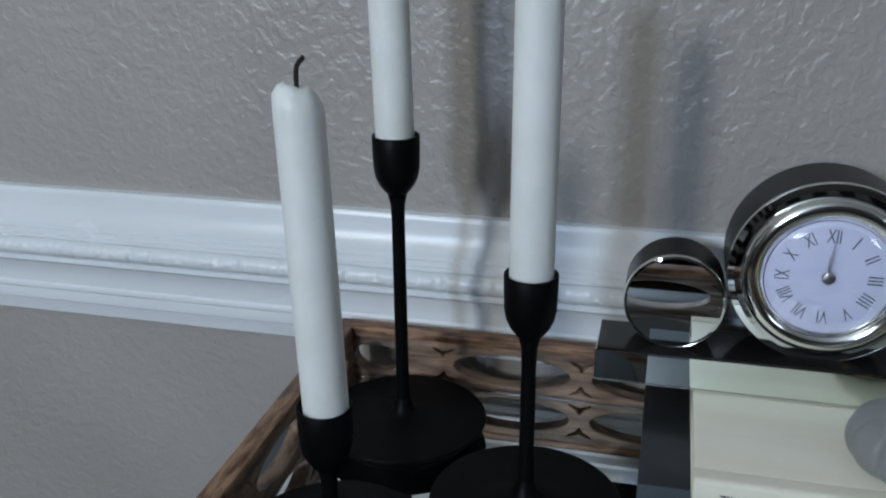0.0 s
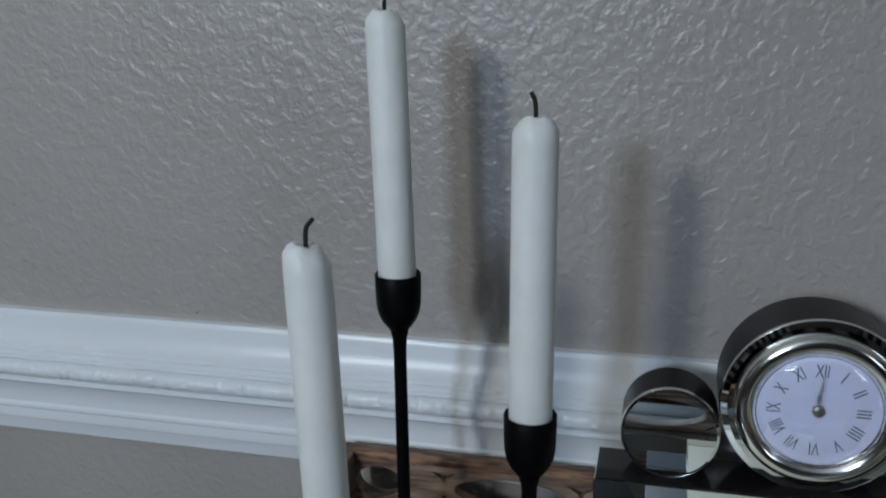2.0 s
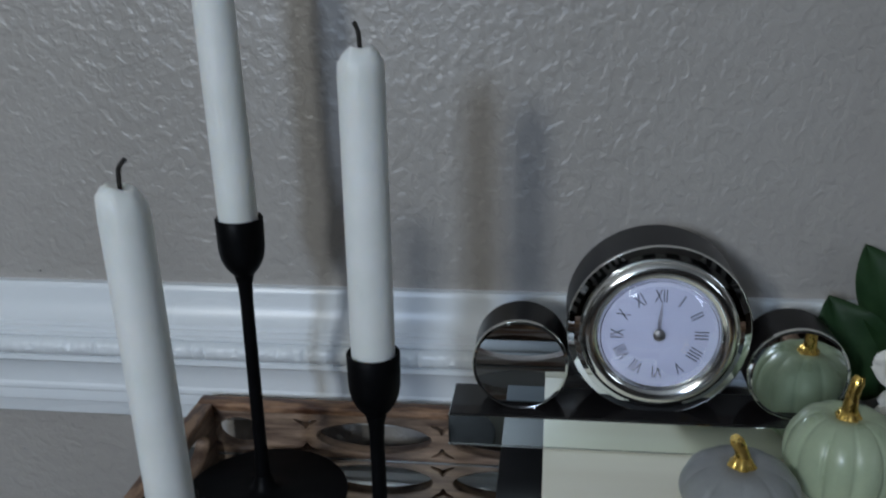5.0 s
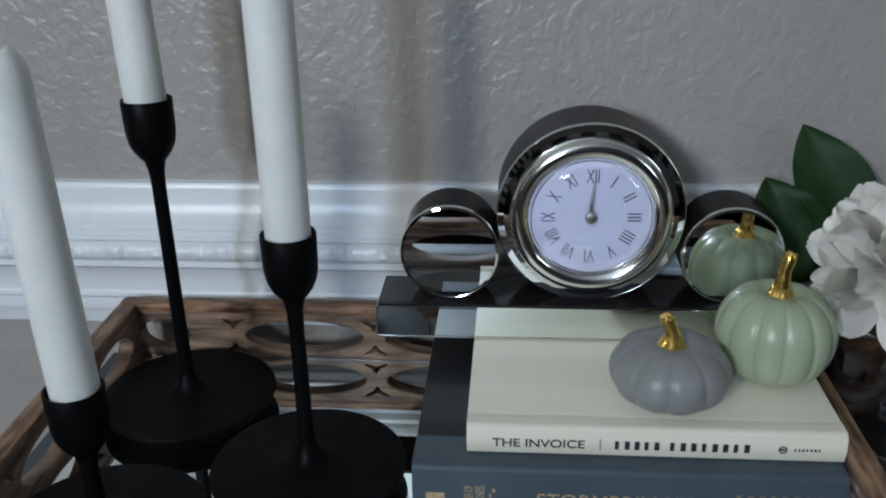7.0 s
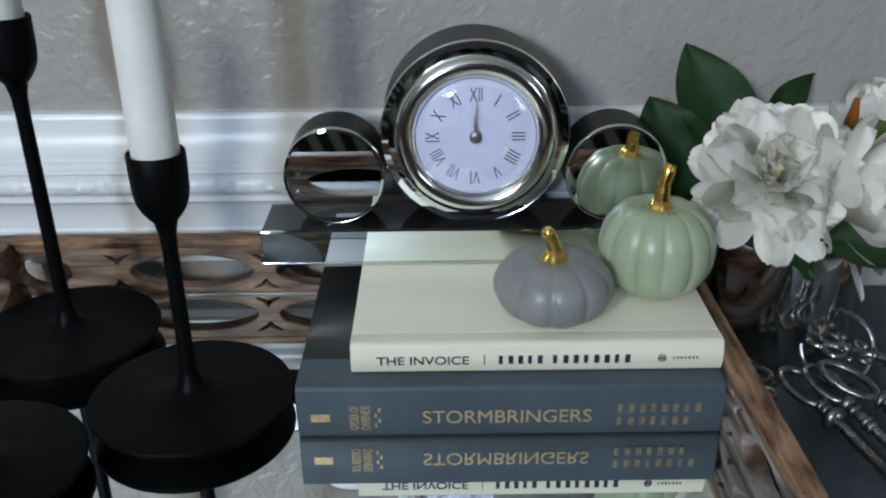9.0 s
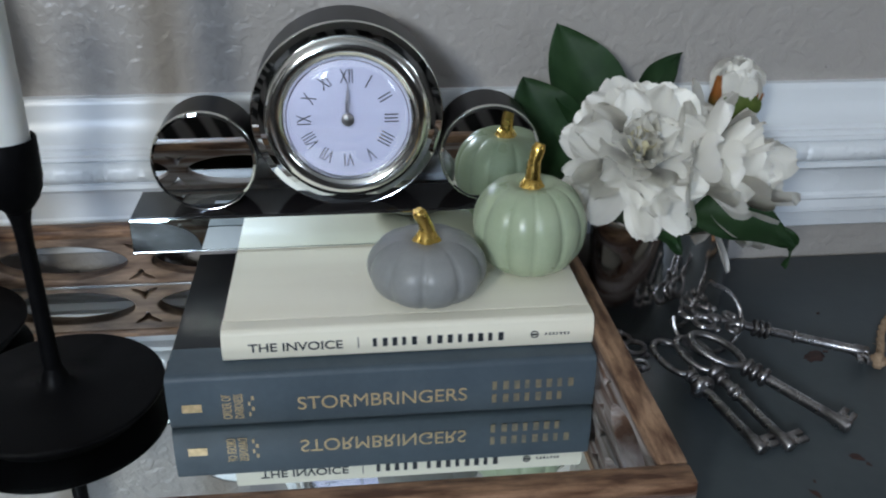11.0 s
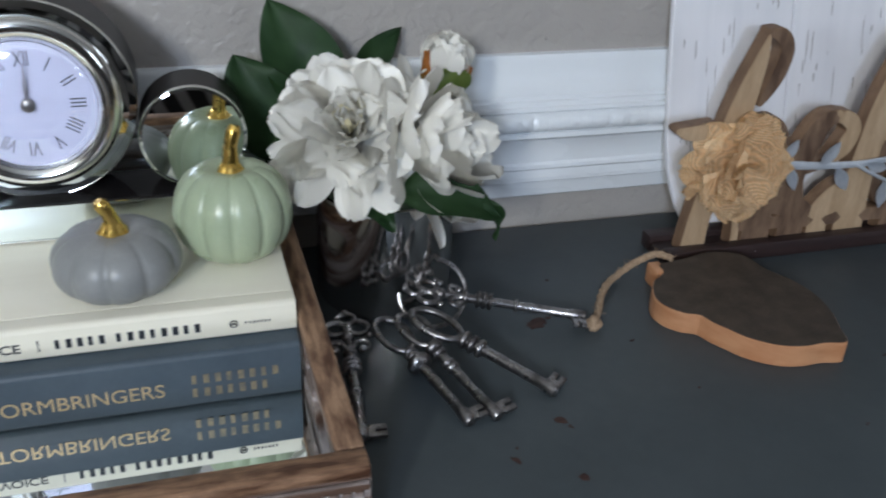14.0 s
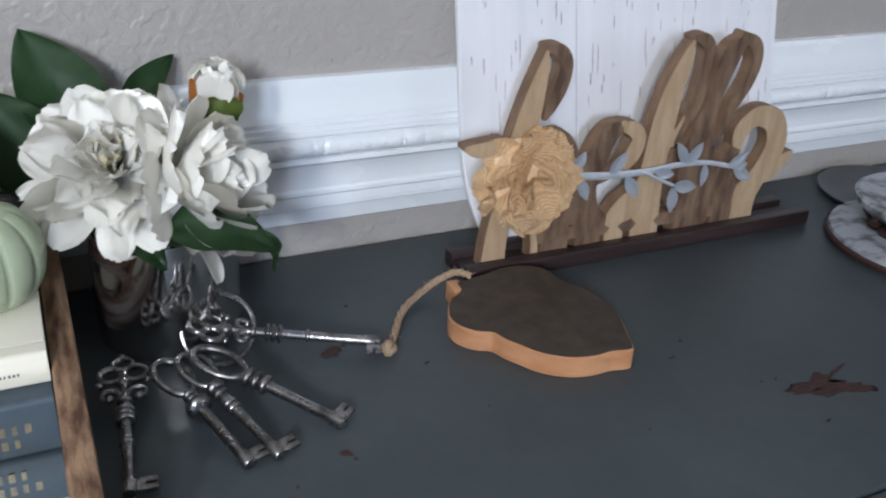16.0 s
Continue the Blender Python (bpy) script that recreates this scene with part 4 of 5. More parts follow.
def silk_leaf(base, tip, bow, width, roll, name="leaf", label="dark green silk leaf behind the flowers", material=LEAF):
    """A pointed leaf on a line from base to tip, bowed sideways by the vector bow, with a sunken midrib."""
    lf = thing(name, pose(*base), label, "leaf", "leaves in the vase")
    b, t = Vector((0, 0, 0)), Vector(tip) - Vector(base)
    mid = t * 0.5 + Vector(bow)
    line = smooth_line([b, b.lerp(mid, 0.5) + Vector(bow) * 0.2, mid, mid.lerp(t, 0.5) + Vector(bow) * 0.2, t], 5)
    bm = bmesh.new()
    rows = []
    side0 = t.cross(Vector((0, -math.cos(radians(roll)), math.sin(radians(roll))))).normalized()
    for i, p in enumerate(line):
        v = i / (len(line) - 1)
        d = (line[min(i + 1, len(line) - 1)] - line[max(i - 1, 0)]).normalized()
        s = (side0 - d * side0.dot(d)).normalized()
        nrm = s.cross(d)
        w = width * max(0.02, math.sin(math.pi * v ** 0.82) ** 0.75 * (1 - 0.15 * v))
        row = []
        for k in range(9):
            u = -1 + k / 4
            row.append(bm.verts.new(p + s * (u * w / 2) + nrm * (0.16 * w * abs(u) + 0.003 * math.sin(9 * v + 2 * u) * abs(u))))
        rows.append(row)
    for a, c in zip(rows, rows[1:]):
        for k in range(8):
            bm.faces.new((a[k], a[k + 1], c[k + 1], c[k]))
    bmesh.ops.solidify(bm, geom=bm.faces[:], thickness=0.0005)
    part("blade", bm, material, lf, "", True, 60)
    part("stalk", tube([(0, 0, 0), tuple(Vector((VX - base[0], VY - base[1], -0.02)) * 0.6)], 0.0012, 6), material, lf)
    return lf


silk_leaf((0.274, 0.160, 0.118), (0.2290, 0.196, 0.203), (-0.004, 0.000, 0.002), 0.060, 30)
silk_leaf((0.240, 0.158, 0.098), (0.2020, 0.176, 0.170), (-0.004, -0.004, 0.004), 0.058, 25)
silk_leaf((0.285, 0.165, 0.130), (0.3265, 0.200, 0.1780), (-0.004, 0.002, 0.006), 0.026, 30)
silk_leaf((0.2920, 0.066, 0.1080), (0.3540, 0.042, 0.0940), (0.0, -0.004, 0.010), 0.036, 38, label="dark green silk leaf drooping over the vase rim")
silk_leaf((0.3420, 0.048, 0.1060), (0.3530, 0.046, 0.0770), (0.006, -0.002, 0.004), 0.010, 20, label="narrow folded green silk leaf")
silk_leaf((0.272, 0.088, 0.094), (0.290, 0.064, 0.080), (0.0, -0.004, 0.006), 0.022, 45, label="small green silk leaf under the petals")

bud = thing("peony_bud", pose(0.3390, 0.136, 0.1485, 6, 6, 0), "closed cream peony bud with green calyx", "flower", "flowers in the vase")
rnd = random.Random(2)
for i in range(13):
    inner = i > 5
    o = new("petal", SMALL[i % 6] if inner else FOLDED[i % 5])
    o.parent = bud
    k = 1.10 - 0.012 * i if inner else 1.0
    o.matrix_local = pose(0, 0, 0.002, 0, 0, 137.5 * i) @ pose(0, 0.0075 - 0.0004 * i if inner else 0.0125, 0, 88 + rnd.uniform(-4, 4), 0, 0) @ Matrix.Diagonal((k, k, 0.8, 1))
part("calyx", lathe([(0, -0.009), (0.007, -0.008), (0.0125, -0.002), (0.0150, 0.005), (0.0145, 0.008), (0.012, 0.006), (0, 0.002)], 24, 5, 0.08, 0.6), CALYX, bud, "yellow green cup of the bud")
o = part("bract", petal_mesh(0.031, 0.030, 0.42, 0.22, 0.0, 4.0), CALYX, bud, "round yellow green bract")
o.matrix_local = pose(0.001, -0.0155, -0.003, 0, 0, 178) @ pose(0, 0, 0, 80, 0, 0)
for az, l, w in ((112, 0.046, 0.017), (236, 0.036, 0.018), (20, 0.034, 0.016)):
    bm = petal_mesh(l, w, 0.5, 0.06, 0.002, az)
    for v in bm.verts:
        v.co.x *= max(0.04, 1 - max(0.0, v.co.y / l - 0.30) / 0.68)
    o = part("sepal", bm, RUST, bud, "pointed green sepal with an orange tip")
    o.matrix_local = pose(0, 0, -0.006, 0, 0, az) @ pose(0, 0.0145, 0, 78, 0, 0)
part("stem", tube([(0, 0, -0.006), (-0.010, -0.004, -0.03), (-0.022, -0.010, -0.060)], 0.0022, 8), LEAF, bud)

# ---- keys ----


def key(m, length, bow, label, big=1.0, bit_side=1, style="rings"):
    """An old key along +x from the middle of its bow, at the origin, to its bit."""
    ky = thing("skeleton_key", m, label, "key", "bunch of old keys")
    s = big
    r = 0.0033 * s
    x0 = {"oval": 0.0175, "scroll": 0.0205}[bow] * s
    prof = [(0.0, x0 - 0.001), (0.8 * r, x0 - 0.001)]

    def bead(at, half, rad):
        for k in range(7):
            a = math.pi * k / 6
            prof.append((r * 0.95 + (rad * s - r * 0.95) * math.sin(a), at - half * math.cos(a)))

    if style == "rings":
        for k in range(3):
            bead(x0 + (0.0035 + 0.0056 * k) * s, 0.0024 * s, 0.0062)
        end = x0 + 0.018 * s
    elif style == "bulb":
        bead(x0 + 0.003 * s, 0.0018 * s, 0.0050)
        bead(x0 + 0.0072 * s, 0.0016 * s, 0.0046)
        bead(x0 + 0.0140 * s, 0.0044 * s, 0.0084)
        end = x0 + 0.020 * s
    elif style == "baluster":
        bead(x0 + 0.004 * s, 0.0034 * s, 0.0068)
        bead(x0 + 0.0105 * s, 0.0022 * s, 0.0056)
        prof.append((r * 1.15, x0 + 0.016 * s))
        bead(x0 + 0.0215 * s, 0.0018 * s, 0.0052)
        bead(x0 + 0.0262 * s, 0.0018 * s, 0.0050)
        end = x0 + 0.029 * s
    else:
        bead(x0 + 0.003 * s, 0.0020 * s, 0.0050)
        for k in range(3):
            bead(x0 + (0.0125 + 0.0042 * k) * s, 0.0018 * s, 0.0064)
        bead(x0 + 0.040 * s, 0.0016 * s, 0.0046)
        end = x0 + 0.043 * s
    prof += [(r, end), (r * 1.04, length - 0.011), (r * 1.25, length - 0.010), (r * 1.28, length - 0.0012), (r * 1.0, length), (0, length)]
    part("shaft", lathe(prof, 20, m=pose(0, 0, 0, 0, 90, 0)), SILVER, ky)
    bm = bmesh.new()
    if bow == "oval":
        pts = []
        for k in range(36):
            a = 2 * math.pi * k / 36
            pts.append((0.0175 * s * math.cos(a), 0.0100 * s * math.sin(a) * (1 - 0.18 * math.cos(a)), 0.0006 * math.sin(2 * a)))
        tube(pts, 0.0023 * s, 10, True, bm)
    else:
        for sgn in (-1, 1):
            ring(0.0068 * s, 0.0019 * s, pose(-0.003 * s, 0.0076 * s * sgn, 0), 22, bm)
            tube(smooth_line([(0.019 * s, 0.001 * sgn, 0), (0.013 * s, 0.0052 * s * sgn, 0.001), (0.0135 * s, 0.0115 * s * sgn, 0.0008), (0.0185 * s, 0.0125 * s * sgn, 0), (0.0195 * s, 0.0090 * s * sgn, -0.0006)], 6), 0.0017 * s, 8, bm=bm)
            bmesh.ops.create_uvsphere(bm, u_segments=10, v_segments=8, radius=0.0027 * s, matrix=pose(0.0195 * s, 0.0088 * s * sgn, 0))
            bmesh.ops.create_uvsphere(bm, u_segments=10, v_segments=8, radius=0.0024 * s, matrix=pose(0.0058 * s, 0.0145 * s * sgn, 0))
        ring(0.0060 * s, 0.0018 * s, pose(-0.0125 * s, 0, 0), 20, bm)
        bmesh.ops.create_uvsphere(bm, u_segments=12, v_segments=8, radius=0.0042 * s, matrix=pose(0.006 * s, 0, 0))
        bmesh.ops.create_uvsphere(bm, u_segments=10, v_segments=8, radius=0.0028 * s, matrix=pose(-0.0195 * s, 0, 0))
        tube([(-0.008 * s, 0, 0), (0.021 * s, 0, 0)], 0.0022 * s, 8, bm=bm)
    part("bow", bm, SILVER, ky)
    bt = bmesh.new()
    for k in range(2):
        box(length - 0.0102 + 0.0058 * k, length - 0.0062 + 0.0056 * k, bit_side * 0.0100 - 0.0050, bit_side * 0.0100 + 0.0050, -0.0013, 0.0013, 0.0004, bm=bt)
    box(length - 0.0100, length - 0.0010, bit_side * 0.0055 - 0.0030, bit_side * 0.0055 + 0.0030, -0.0012, 0.0012, 0.0004, bm=bt)
    part("bit", bt, SILVER, ky)
    return ky


def lay(a, b, za, zb):
    """The pose of a key whose bow is at a and whose bit end is at b."""
    d = Vector((b[0] - a[0], b[1] - a[1], zb - za))
    return Matrix.Translation((a[0], a[1], za)) @ pose(0, 0, 0, 0, -math.degrees(math.asin(d.z / d.length)), math.degrees(math.atan2(d.y, d.x))), d.length


KLABEL = "antique silver skeleton key lying on the dresser"
for a, b, za, zb, bow, big, side, style in (((0.2852, 0.0405), (0.3110, -0.0408), 0.0160, 0.0050, "oval", 1.0, 1, "bulb"), ((0.2999, 0.0390), (0.3289, -0.0397), 0.0190, 0.0050, "oval", 0.95, 1, "baluster"),
                                            ((0.3138, 0.0395), (0.3722, -0.0251), 0.0210, 0.0050, "oval", 1.08, 1, "rings"), ((0.3207, 0.0753), (0.4230, 0.0474), 0.0240, 0.0080, "scroll", 1.0, -1, "long"),
                                            ((0.2561, 0.0546), (0.2463, -0.0406), 0.0140, 0.0050, "scroll", 1.0, 1, "long")):
    m, length = lay(a, b, za, zb)
    key(m, length + 0.004, bow, KLABEL, big, side, style)
kr = thing("key_ring", pose(0.3215, 0.0770, 0.0), "large silver ring that holds the keys", "key ring", "bunch of old keys")
part("hoop", ring(0.0240, 0.0016, pose(0.0, 0.0, 0.0225, 60, -8, 0), 48), SILVER, kr)

# ---- sign ----
EDGEWOOD = mat("brown_stained_edge", (0.17, 0.10, 0.058), (0.25, 0.155, 0.09), rough=0.55, scale=40, stretch=(3, 3, 1), fine=0.2)
sign = thing("hello_sign", pose(0.712, 0.131, 0), "cut-out wooden hello sign on a dark wooden base", "sign")
SX, SY = 0.712, 0.131


def at_sign(x, z):
    return (x - SX, z)


bm = box(0.5275 - SX, 0.8930 - SX, 0.1085 - SY, 0.1196 - SY, 0, 0.0140, 0.0012)
part("base_front", bm, ESPRESSO, sign, "espresso brown base strip")
part("base_back", box(0.5275 - SX, 0.8860 - SX, 0.1395 - SY, 0.1540 - SY, 0, 0.0135, 0.0012), ESPRESSO, sign, "espresso brown base strip")
part("base_slot", box(0.5285 - SX, 0.8850 - SX, 0.1198 - SY, 0.1393 - SY, 0, 0.0088), ESPRESSO, sign)
STROKES = [  # letter, light or dark wood, lines of (x, z, width)
    ("h", "L", [[(0.5875, 0.1863, 0.0024), (0.5847, 0.1683, 0.0115), (0.5787, 0.1422, 0.0194), (0.5725, 0.1107, 0.0246), (0.5661, 0.0732, 0.025), (0.5585, 0.0444, 0.0212), (0.5557, 0.0229, 0.0214), (0.555, 0.004, 0.024)], [(0.5251, 0.1132, 0.0056), (0.5354, 0.1111, 0.0122), (0.5549, 0.1117, 0.0144)], [(0.5896, 0.0386, 0.0063), (0.5929, 0.0235, 0.0074), (0.594, 0.004, 0.008)]]),
    ("h", "D", [[(0.5884, 0.1871, 0.0057), (0.5987, 0.1839, 0.0116), (0.6056, 0.1734, 0.0123), (0.6028, 0.1559, 0.0129), (0.5961, 0.1406, 0.0099), (0.5916, 0.1314, 0.0045)], [(0.5908, 0.1077, 0.0151), (0.6059, 0.1117, 0.0184), (0.6172, 0.0985, 0.0188), (0.6202, 0.0759, 0.0234), (0.6188, 0.0533, 0.0247), (0.6096, 0.0392, 0.0215), (0.6025, 0.0298, 0.016)]]),
    ("e", "D", [[(0.6711, 0.1184, 0.0077), (0.6556, 0.1113, 0.0184), (0.645, 0.0903, 0.0227), (0.6381, 0.066, 0.0218), (0.6438, 0.0419, 0.0223), (0.6556, 0.0322, 0.0204)], [(0.67, 0.0782, 0.009), (0.6439, 0.0719, 0.0109)], [(0.6202, 0.0428, 0.0141), (0.6493, 0.0358, 0.0135)], [(0.613, 0.03, 0.026), (0.613, 0.004, 0.028)], [(0.646, 0.032, 0.024), (0.648, 0.004, 0.026)], [(0.6000, 0.0270, 0.0120), (0.6500, 0.0260, 0.0120)], [(0.6600, 0.0250, 0.0120), (0.7000, 0.0250, 0.0120)], [(0.7050, 0.0250, 0.0120), (0.7900, 0.0260, 0.0130)]]),
    ("e", "L", [[(0.6667, 0.1179, 0.0098), (0.6787, 0.1137, 0.0133), (0.6855, 0.1046, 0.0146), (0.681, 0.0911, 0.0169), (0.6709, 0.0796, 0.0101)], [(0.6702, 0.0315, 0.0208), (0.6831, 0.0425, 0.0267), (0.6998, 0.0551, 0.0212)], [(0.672, 0.03, 0.02), (0.6745, 0.004, 0.02)]]),
    ("l", "L", [[(0.7261, 0.185, 0.0028), (0.7209, 0.1668, 0.0146), (0.7127, 0.1398, 0.0215), (0.7081, 0.1107, 0.0253), (0.7057, 0.0805, 0.0268), (0.7035, 0.0546, 0.0295), (0.705, 0.0274, 0.03), (0.706, 0.004, 0.031)], [(0.719, 0.0975, 0.0094), (0.7293, 0.1196, 0.0023)]]),
    ("l", "D", [[(0.7257, 0.1869, 0.0045), (0.7379, 0.1843, 0.0113), (0.7448, 0.1746, 0.0115), (0.7442, 0.1517, 0.0105), (0.7401, 0.1276, 0.0106), (0.7314, 0.1124, 0.0082), (0.7243, 0.0979, 0.0059)], [(0.7225, 0.0863, 0.0118), (0.7223, 0.0574, 0.012), (0.7314, 0.0427, 0.0159)]]),
    ("ll", "D", [[(0.782, 0.1846, 0.0071), (0.7689, 0.1692, 0.0201), (0.7613, 0.1455, 0.0179), (0.7574, 0.126, 0.0168), (0.7529, 0.1087, 0.0241), (0.7519, 0.0803, 0.0368), (0.7555, 0.053, 0.0425), (0.7569, 0.0263, 0.0381), (0.756, 0.004, 0.036)], [(0.7792, 0.1857, 0.0071), (0.7932, 0.1773, 0.0121), (0.7978, 0.1624, 0.0117), (0.7929, 0.143, 0.0111), (0.7815, 0.1238, 0.0099), (0.7754, 0.108, 0.0087), (0.7684, 0.0952, 0.0087)]]),
    ("o", "L", [[(0.7952, 0.0849, 0.0115), (0.7974, 0.1016, 0.0178), (0.8134, 0.1121, 0.0193), (0.833, 0.1054, 0.0224), (0.8412, 0.0863, 0.0241), (0.8363, 0.0677, 0.0243), (0.8263, 0.0521, 0.0242), (0.8156, 0.0366, 0.0309), (0.8146, 0.0247, 0.0297), (0.815, 0.004, 0.031)], [(0.8388, 0.0562, 0.0204), (0.8549, 0.0671, 0.0124), (0.8629, 0.0729, 0.0041)]]),
    ("o", "D", [[(0.7952, 0.0849, 0.0102), (0.7884, 0.0706, 0.0218), (0.788, 0.0488, 0.0285), (0.7932, 0.0244, 0.0264), (0.793, 0.004, 0.025)]]),
]


def stroke_field(lines, gx, gz):
    """How far each grid point lies outside the strokes (below zero: inside)."""
    best = np.full(gx.shape, 1.0)
    for line in lines:
        p = np.array(smooth_line([Vector(q) for q in line], 6))
        for a, b in zip(p, p[1:]):
            d = b - a
            t = np.clip(((gx - a[0]) * d[0] + (gz - a[1]) * d[1]) / max(1e-9, d[0] ** 2 + d[1] ** 2), 0, 1)
            best = np.minimum(best, np.hypot(gx - a[0] - t * d[0], gz - a[1] - t * d[1]) - (a[2] + t * d[2]) / 2)
    return best


def cut_out(f, xs, zs, y0, y1):
    """A board in x and z where the field f is below zero, from y0 to y1."""
    bm = bmesh.new()
    corner, cross = {}, {}

    def at(i, k):
        if (i, k) not in corner:
            corner[i, k] = bm.verts.new((xs[i] - SX, y0, zs[k]))
        return corner[i, k]

    def between(p, q):
        key_ = (p, q) if p < q else (q, p)
        if key_ not in cross:
            (i, k), (u, v) = key_
            t = min(0.95, max(0.05, f[k, i] / (f[k, i] - f[v, u])))
            cross[key_] = bm.verts.new((xs[i] + t * (xs[u] - xs[i]) - SX, y0, zs[k] + t * (zs[v] - zs[k])))
        return cross[key_]

    for k in range(len(zs) - 1):
        for i in range(len(xs) - 1):
            if min(f[k, i], f[k, i + 1], f[k + 1, i], f[k + 1, i + 1]) >= 0:
                continue
            c = [(i, k), (i + 1, k), (i + 1, k + 1), (i, k + 1)]
            loop = []
            for n in range(4):
                p, q = c[n], c[(n + 1) % 4]
                if f[p[1], p[0]] < 0:
                    loop.append(at(*p))
                if (f[p[1], p[0]] < 0) != (f[q[1], q[0]] < 0):
                    loop.append(between(p, q))
            if len(loop) > 2:
                bm.faces.new(loop)
    if not bm.faces:
        return bm
    bmesh.ops.dissolve_limit(bm, angle_limit=radians(3), verts=bm.verts, edges=bm.edges)
    ext = bmesh.ops.extrude_face_region(bm, geom=bm.faces[:])
    bmesh.ops.translate(bm, vec=(0, y1 - y0, 0), verts=[g for g in ext["geom"] if isinstance(g, bmesh.types.BMVert)])
    bmesh.ops.triangulate(bm, faces=bm.faces)
    return bm


gxs, gzs = np.arange(0.512, 0.872, 0.0010), np.arange(0.0090, 0.196, 0.0010)
GX, GZ = np.meshgrid(gxs, gzs)
fields = [stroke_field(lines, GX, GZ) for _, _, lines in STROKES]
whole = np.minimum.reduce(fields)
part("letter_body", cut_out(whole, gxs, gzs, 0.1206 - SY, 0.1325 - SY), EDGEWOOD, sign, "brown stained edge of the joined letters", True, 30)
for n, (nm, tone, lines) in enumerate(STROKES):
    others = np.minimum.reduce([f for k, f in enumerate(fields) if k != n])
    part("letter_" + nm, cut_out(np.maximum(whole + 0.0005, fields[n] - others + 0.00005), gxs, gzs, 0.1198 - SY, 0.1207 - SY), LIGHTWOOD if tone == "L" else DARKWOOD, sign,
         "pale oak letter face" if tone == "L" else "walnut brown letter face", True, 30)

rose = thing("burlap_rose", pose(0.5800, 0.117, 0.0850), "tan burlap rosette fixed to the sign", "rosette")


def gathered(r, tall, seed, fold, at=(0, 0)):
    """A round of cloth gathered into soft folds with sharp valleys between them, facing -y."""
    bm = bmesh.new()
    rows = []
    for i in range(34):
        g = i / 33
        row = []
        for k in range(110):
            a = 2 * math.pi * k / 110
            edge = r * (1 + 0.09 * noise.noise((2.2 * math.cos(a), 2.2 * math.sin(a), seed)) + 0.035 * math.sin(9 * a + seed))
            x, z = edge * g * math.cos(a), edge * g * math.sin(a)
            warp = 0.35 * noise.noise((x * 40, z * 40, seed + 4))
            n1 = abs(noise.noise((x * 46 + warp + seed, z * 24 + 0.4 * warp, seed))) ** 0.6
            n2 = abs(noise.noise((x * 85 + seed, z * 60 + warp, seed + 9))) ** 0.8
            y = -tall * max(0.0, 1 - g ** 3.2) ** 0.6 - fold * (1 - 0.5 * g ** 3) * (n1 + 0.35 * n2) + 0.5 * fold
            row.append(bm.verts.new((x + at[0], y, z + at[1])))
        rows.append(row)
    for p, q in zip(rows, rows[1:]):
        for k in range(110):
            bm.faces.new((p[k], p[(k + 1) % 110], q[(k + 1) % 110], q[k]))
    bmesh.ops.remove_doubles(bm, verts=bm.verts, dist=1e-6)
    return bm


part("gathered_cloth", gathered(0.0360, 0.006, 2.3, 0.010), BURLAP, rose, "", True, 120)
rnd = random.Random(14)
for n, (count, lift, foot, l, w) in enumerate(((8, 4, 0.008, 0.040, 0.034), (7, 24, 0.007, 0.036, 0.032), (5, 46, 0.005, 0.032, 0.030), (4, 66, 0.003, 0.028, 0.026))):
    for k in range(count):
        bm = petal_mesh(l * rnd.uniform(0.9, 1.1), w * rnd.uniform(0.85, 1.2), rnd.uniform(-0.2, 0.35), rnd.uniform(-0.45, -0.2), 0.0055, 20 * n + k, 15, 15)
        o = part("ruffle", bm, BURLAP, rose, "", True, 120)
        o.matrix_local = pose(0, -0.004 - 0.001 * n, 0, 90) @ pose(0, 0, 0, 0, 0, 360 / count * (k + 0.4 * n) + rnd.uniform(-14, 14)) @ pose(0, foot, 0, lift + rnd.uniform(-9, 9), rnd.uniform(-20, 20), 0)
part("rose_pad", lathe([(0, -0.001), (0.034, -0.001), (0.034, 0.004), (0, 0.006)], 24, m=pose(0, -0.002, 0, 90)), BURLAP, rose)

vine = thing("metal_vine", pose(0.72, 0.115, 0.077), "silvery tin vine with small leaves across the letters", "ornament")
VL = [(0.6146, 0.0826), (0.6395, 0.0794), (0.6621, 0.0776), (0.6968, 0.0768), (0.7262, 0.0789), (0.7572, 0.0773), (0.7841, 0.0709), (0.7993, 0.0669)]
VN = 8 * (len(VL) - 1) + 1
bm = tube(smooth_line([(x - 0.72, -0.001, z - 0.077) for x, z in VL], 8), [0.0038 - 0.0020 * i / VN for i in range(VN)], 8)
for v in bm.verts:
    v.co.y = -0.001 + (v.co.y + 0.001) * 0.35
part("twig", bm, TIN, vine)


def tin_leaf(x, z, ang, length, w):
    bm = bmesh.new()
    rows = []
    for i in range(12):
        v = i / 11
        hw = 0.5 * w * max(0.05, math.sin(math.pi * min(1, v ** 0.85)) ** 0.8)
        rows.append([bm.verts.new((u * hw, v * length, 0.0016 * abs(u) * math.sin(math.pi * v) + 0.05 * length * v * v)) for u in (-1, -0.5, 0, 0.5, 1)])
    for a, b in zip(rows, rows[1:]):
        for k in range(4):
            bm.faces.new((a[k], a[k + 1], b[k + 1], b[k]))
    bmesh.ops.solidify(bm, geom=bm.faces[:], thickness=0.0005)
    o = part("tin_leaf", bm, TIN, vine)
    o.matrix_local = Matrix.Translation((x - 0.72, -0.003, z - 0.077)) @ pose(0, 0, 0, 0, -ang + 90, 0) @ pose(0, 0, 0, 90, 0, 0)


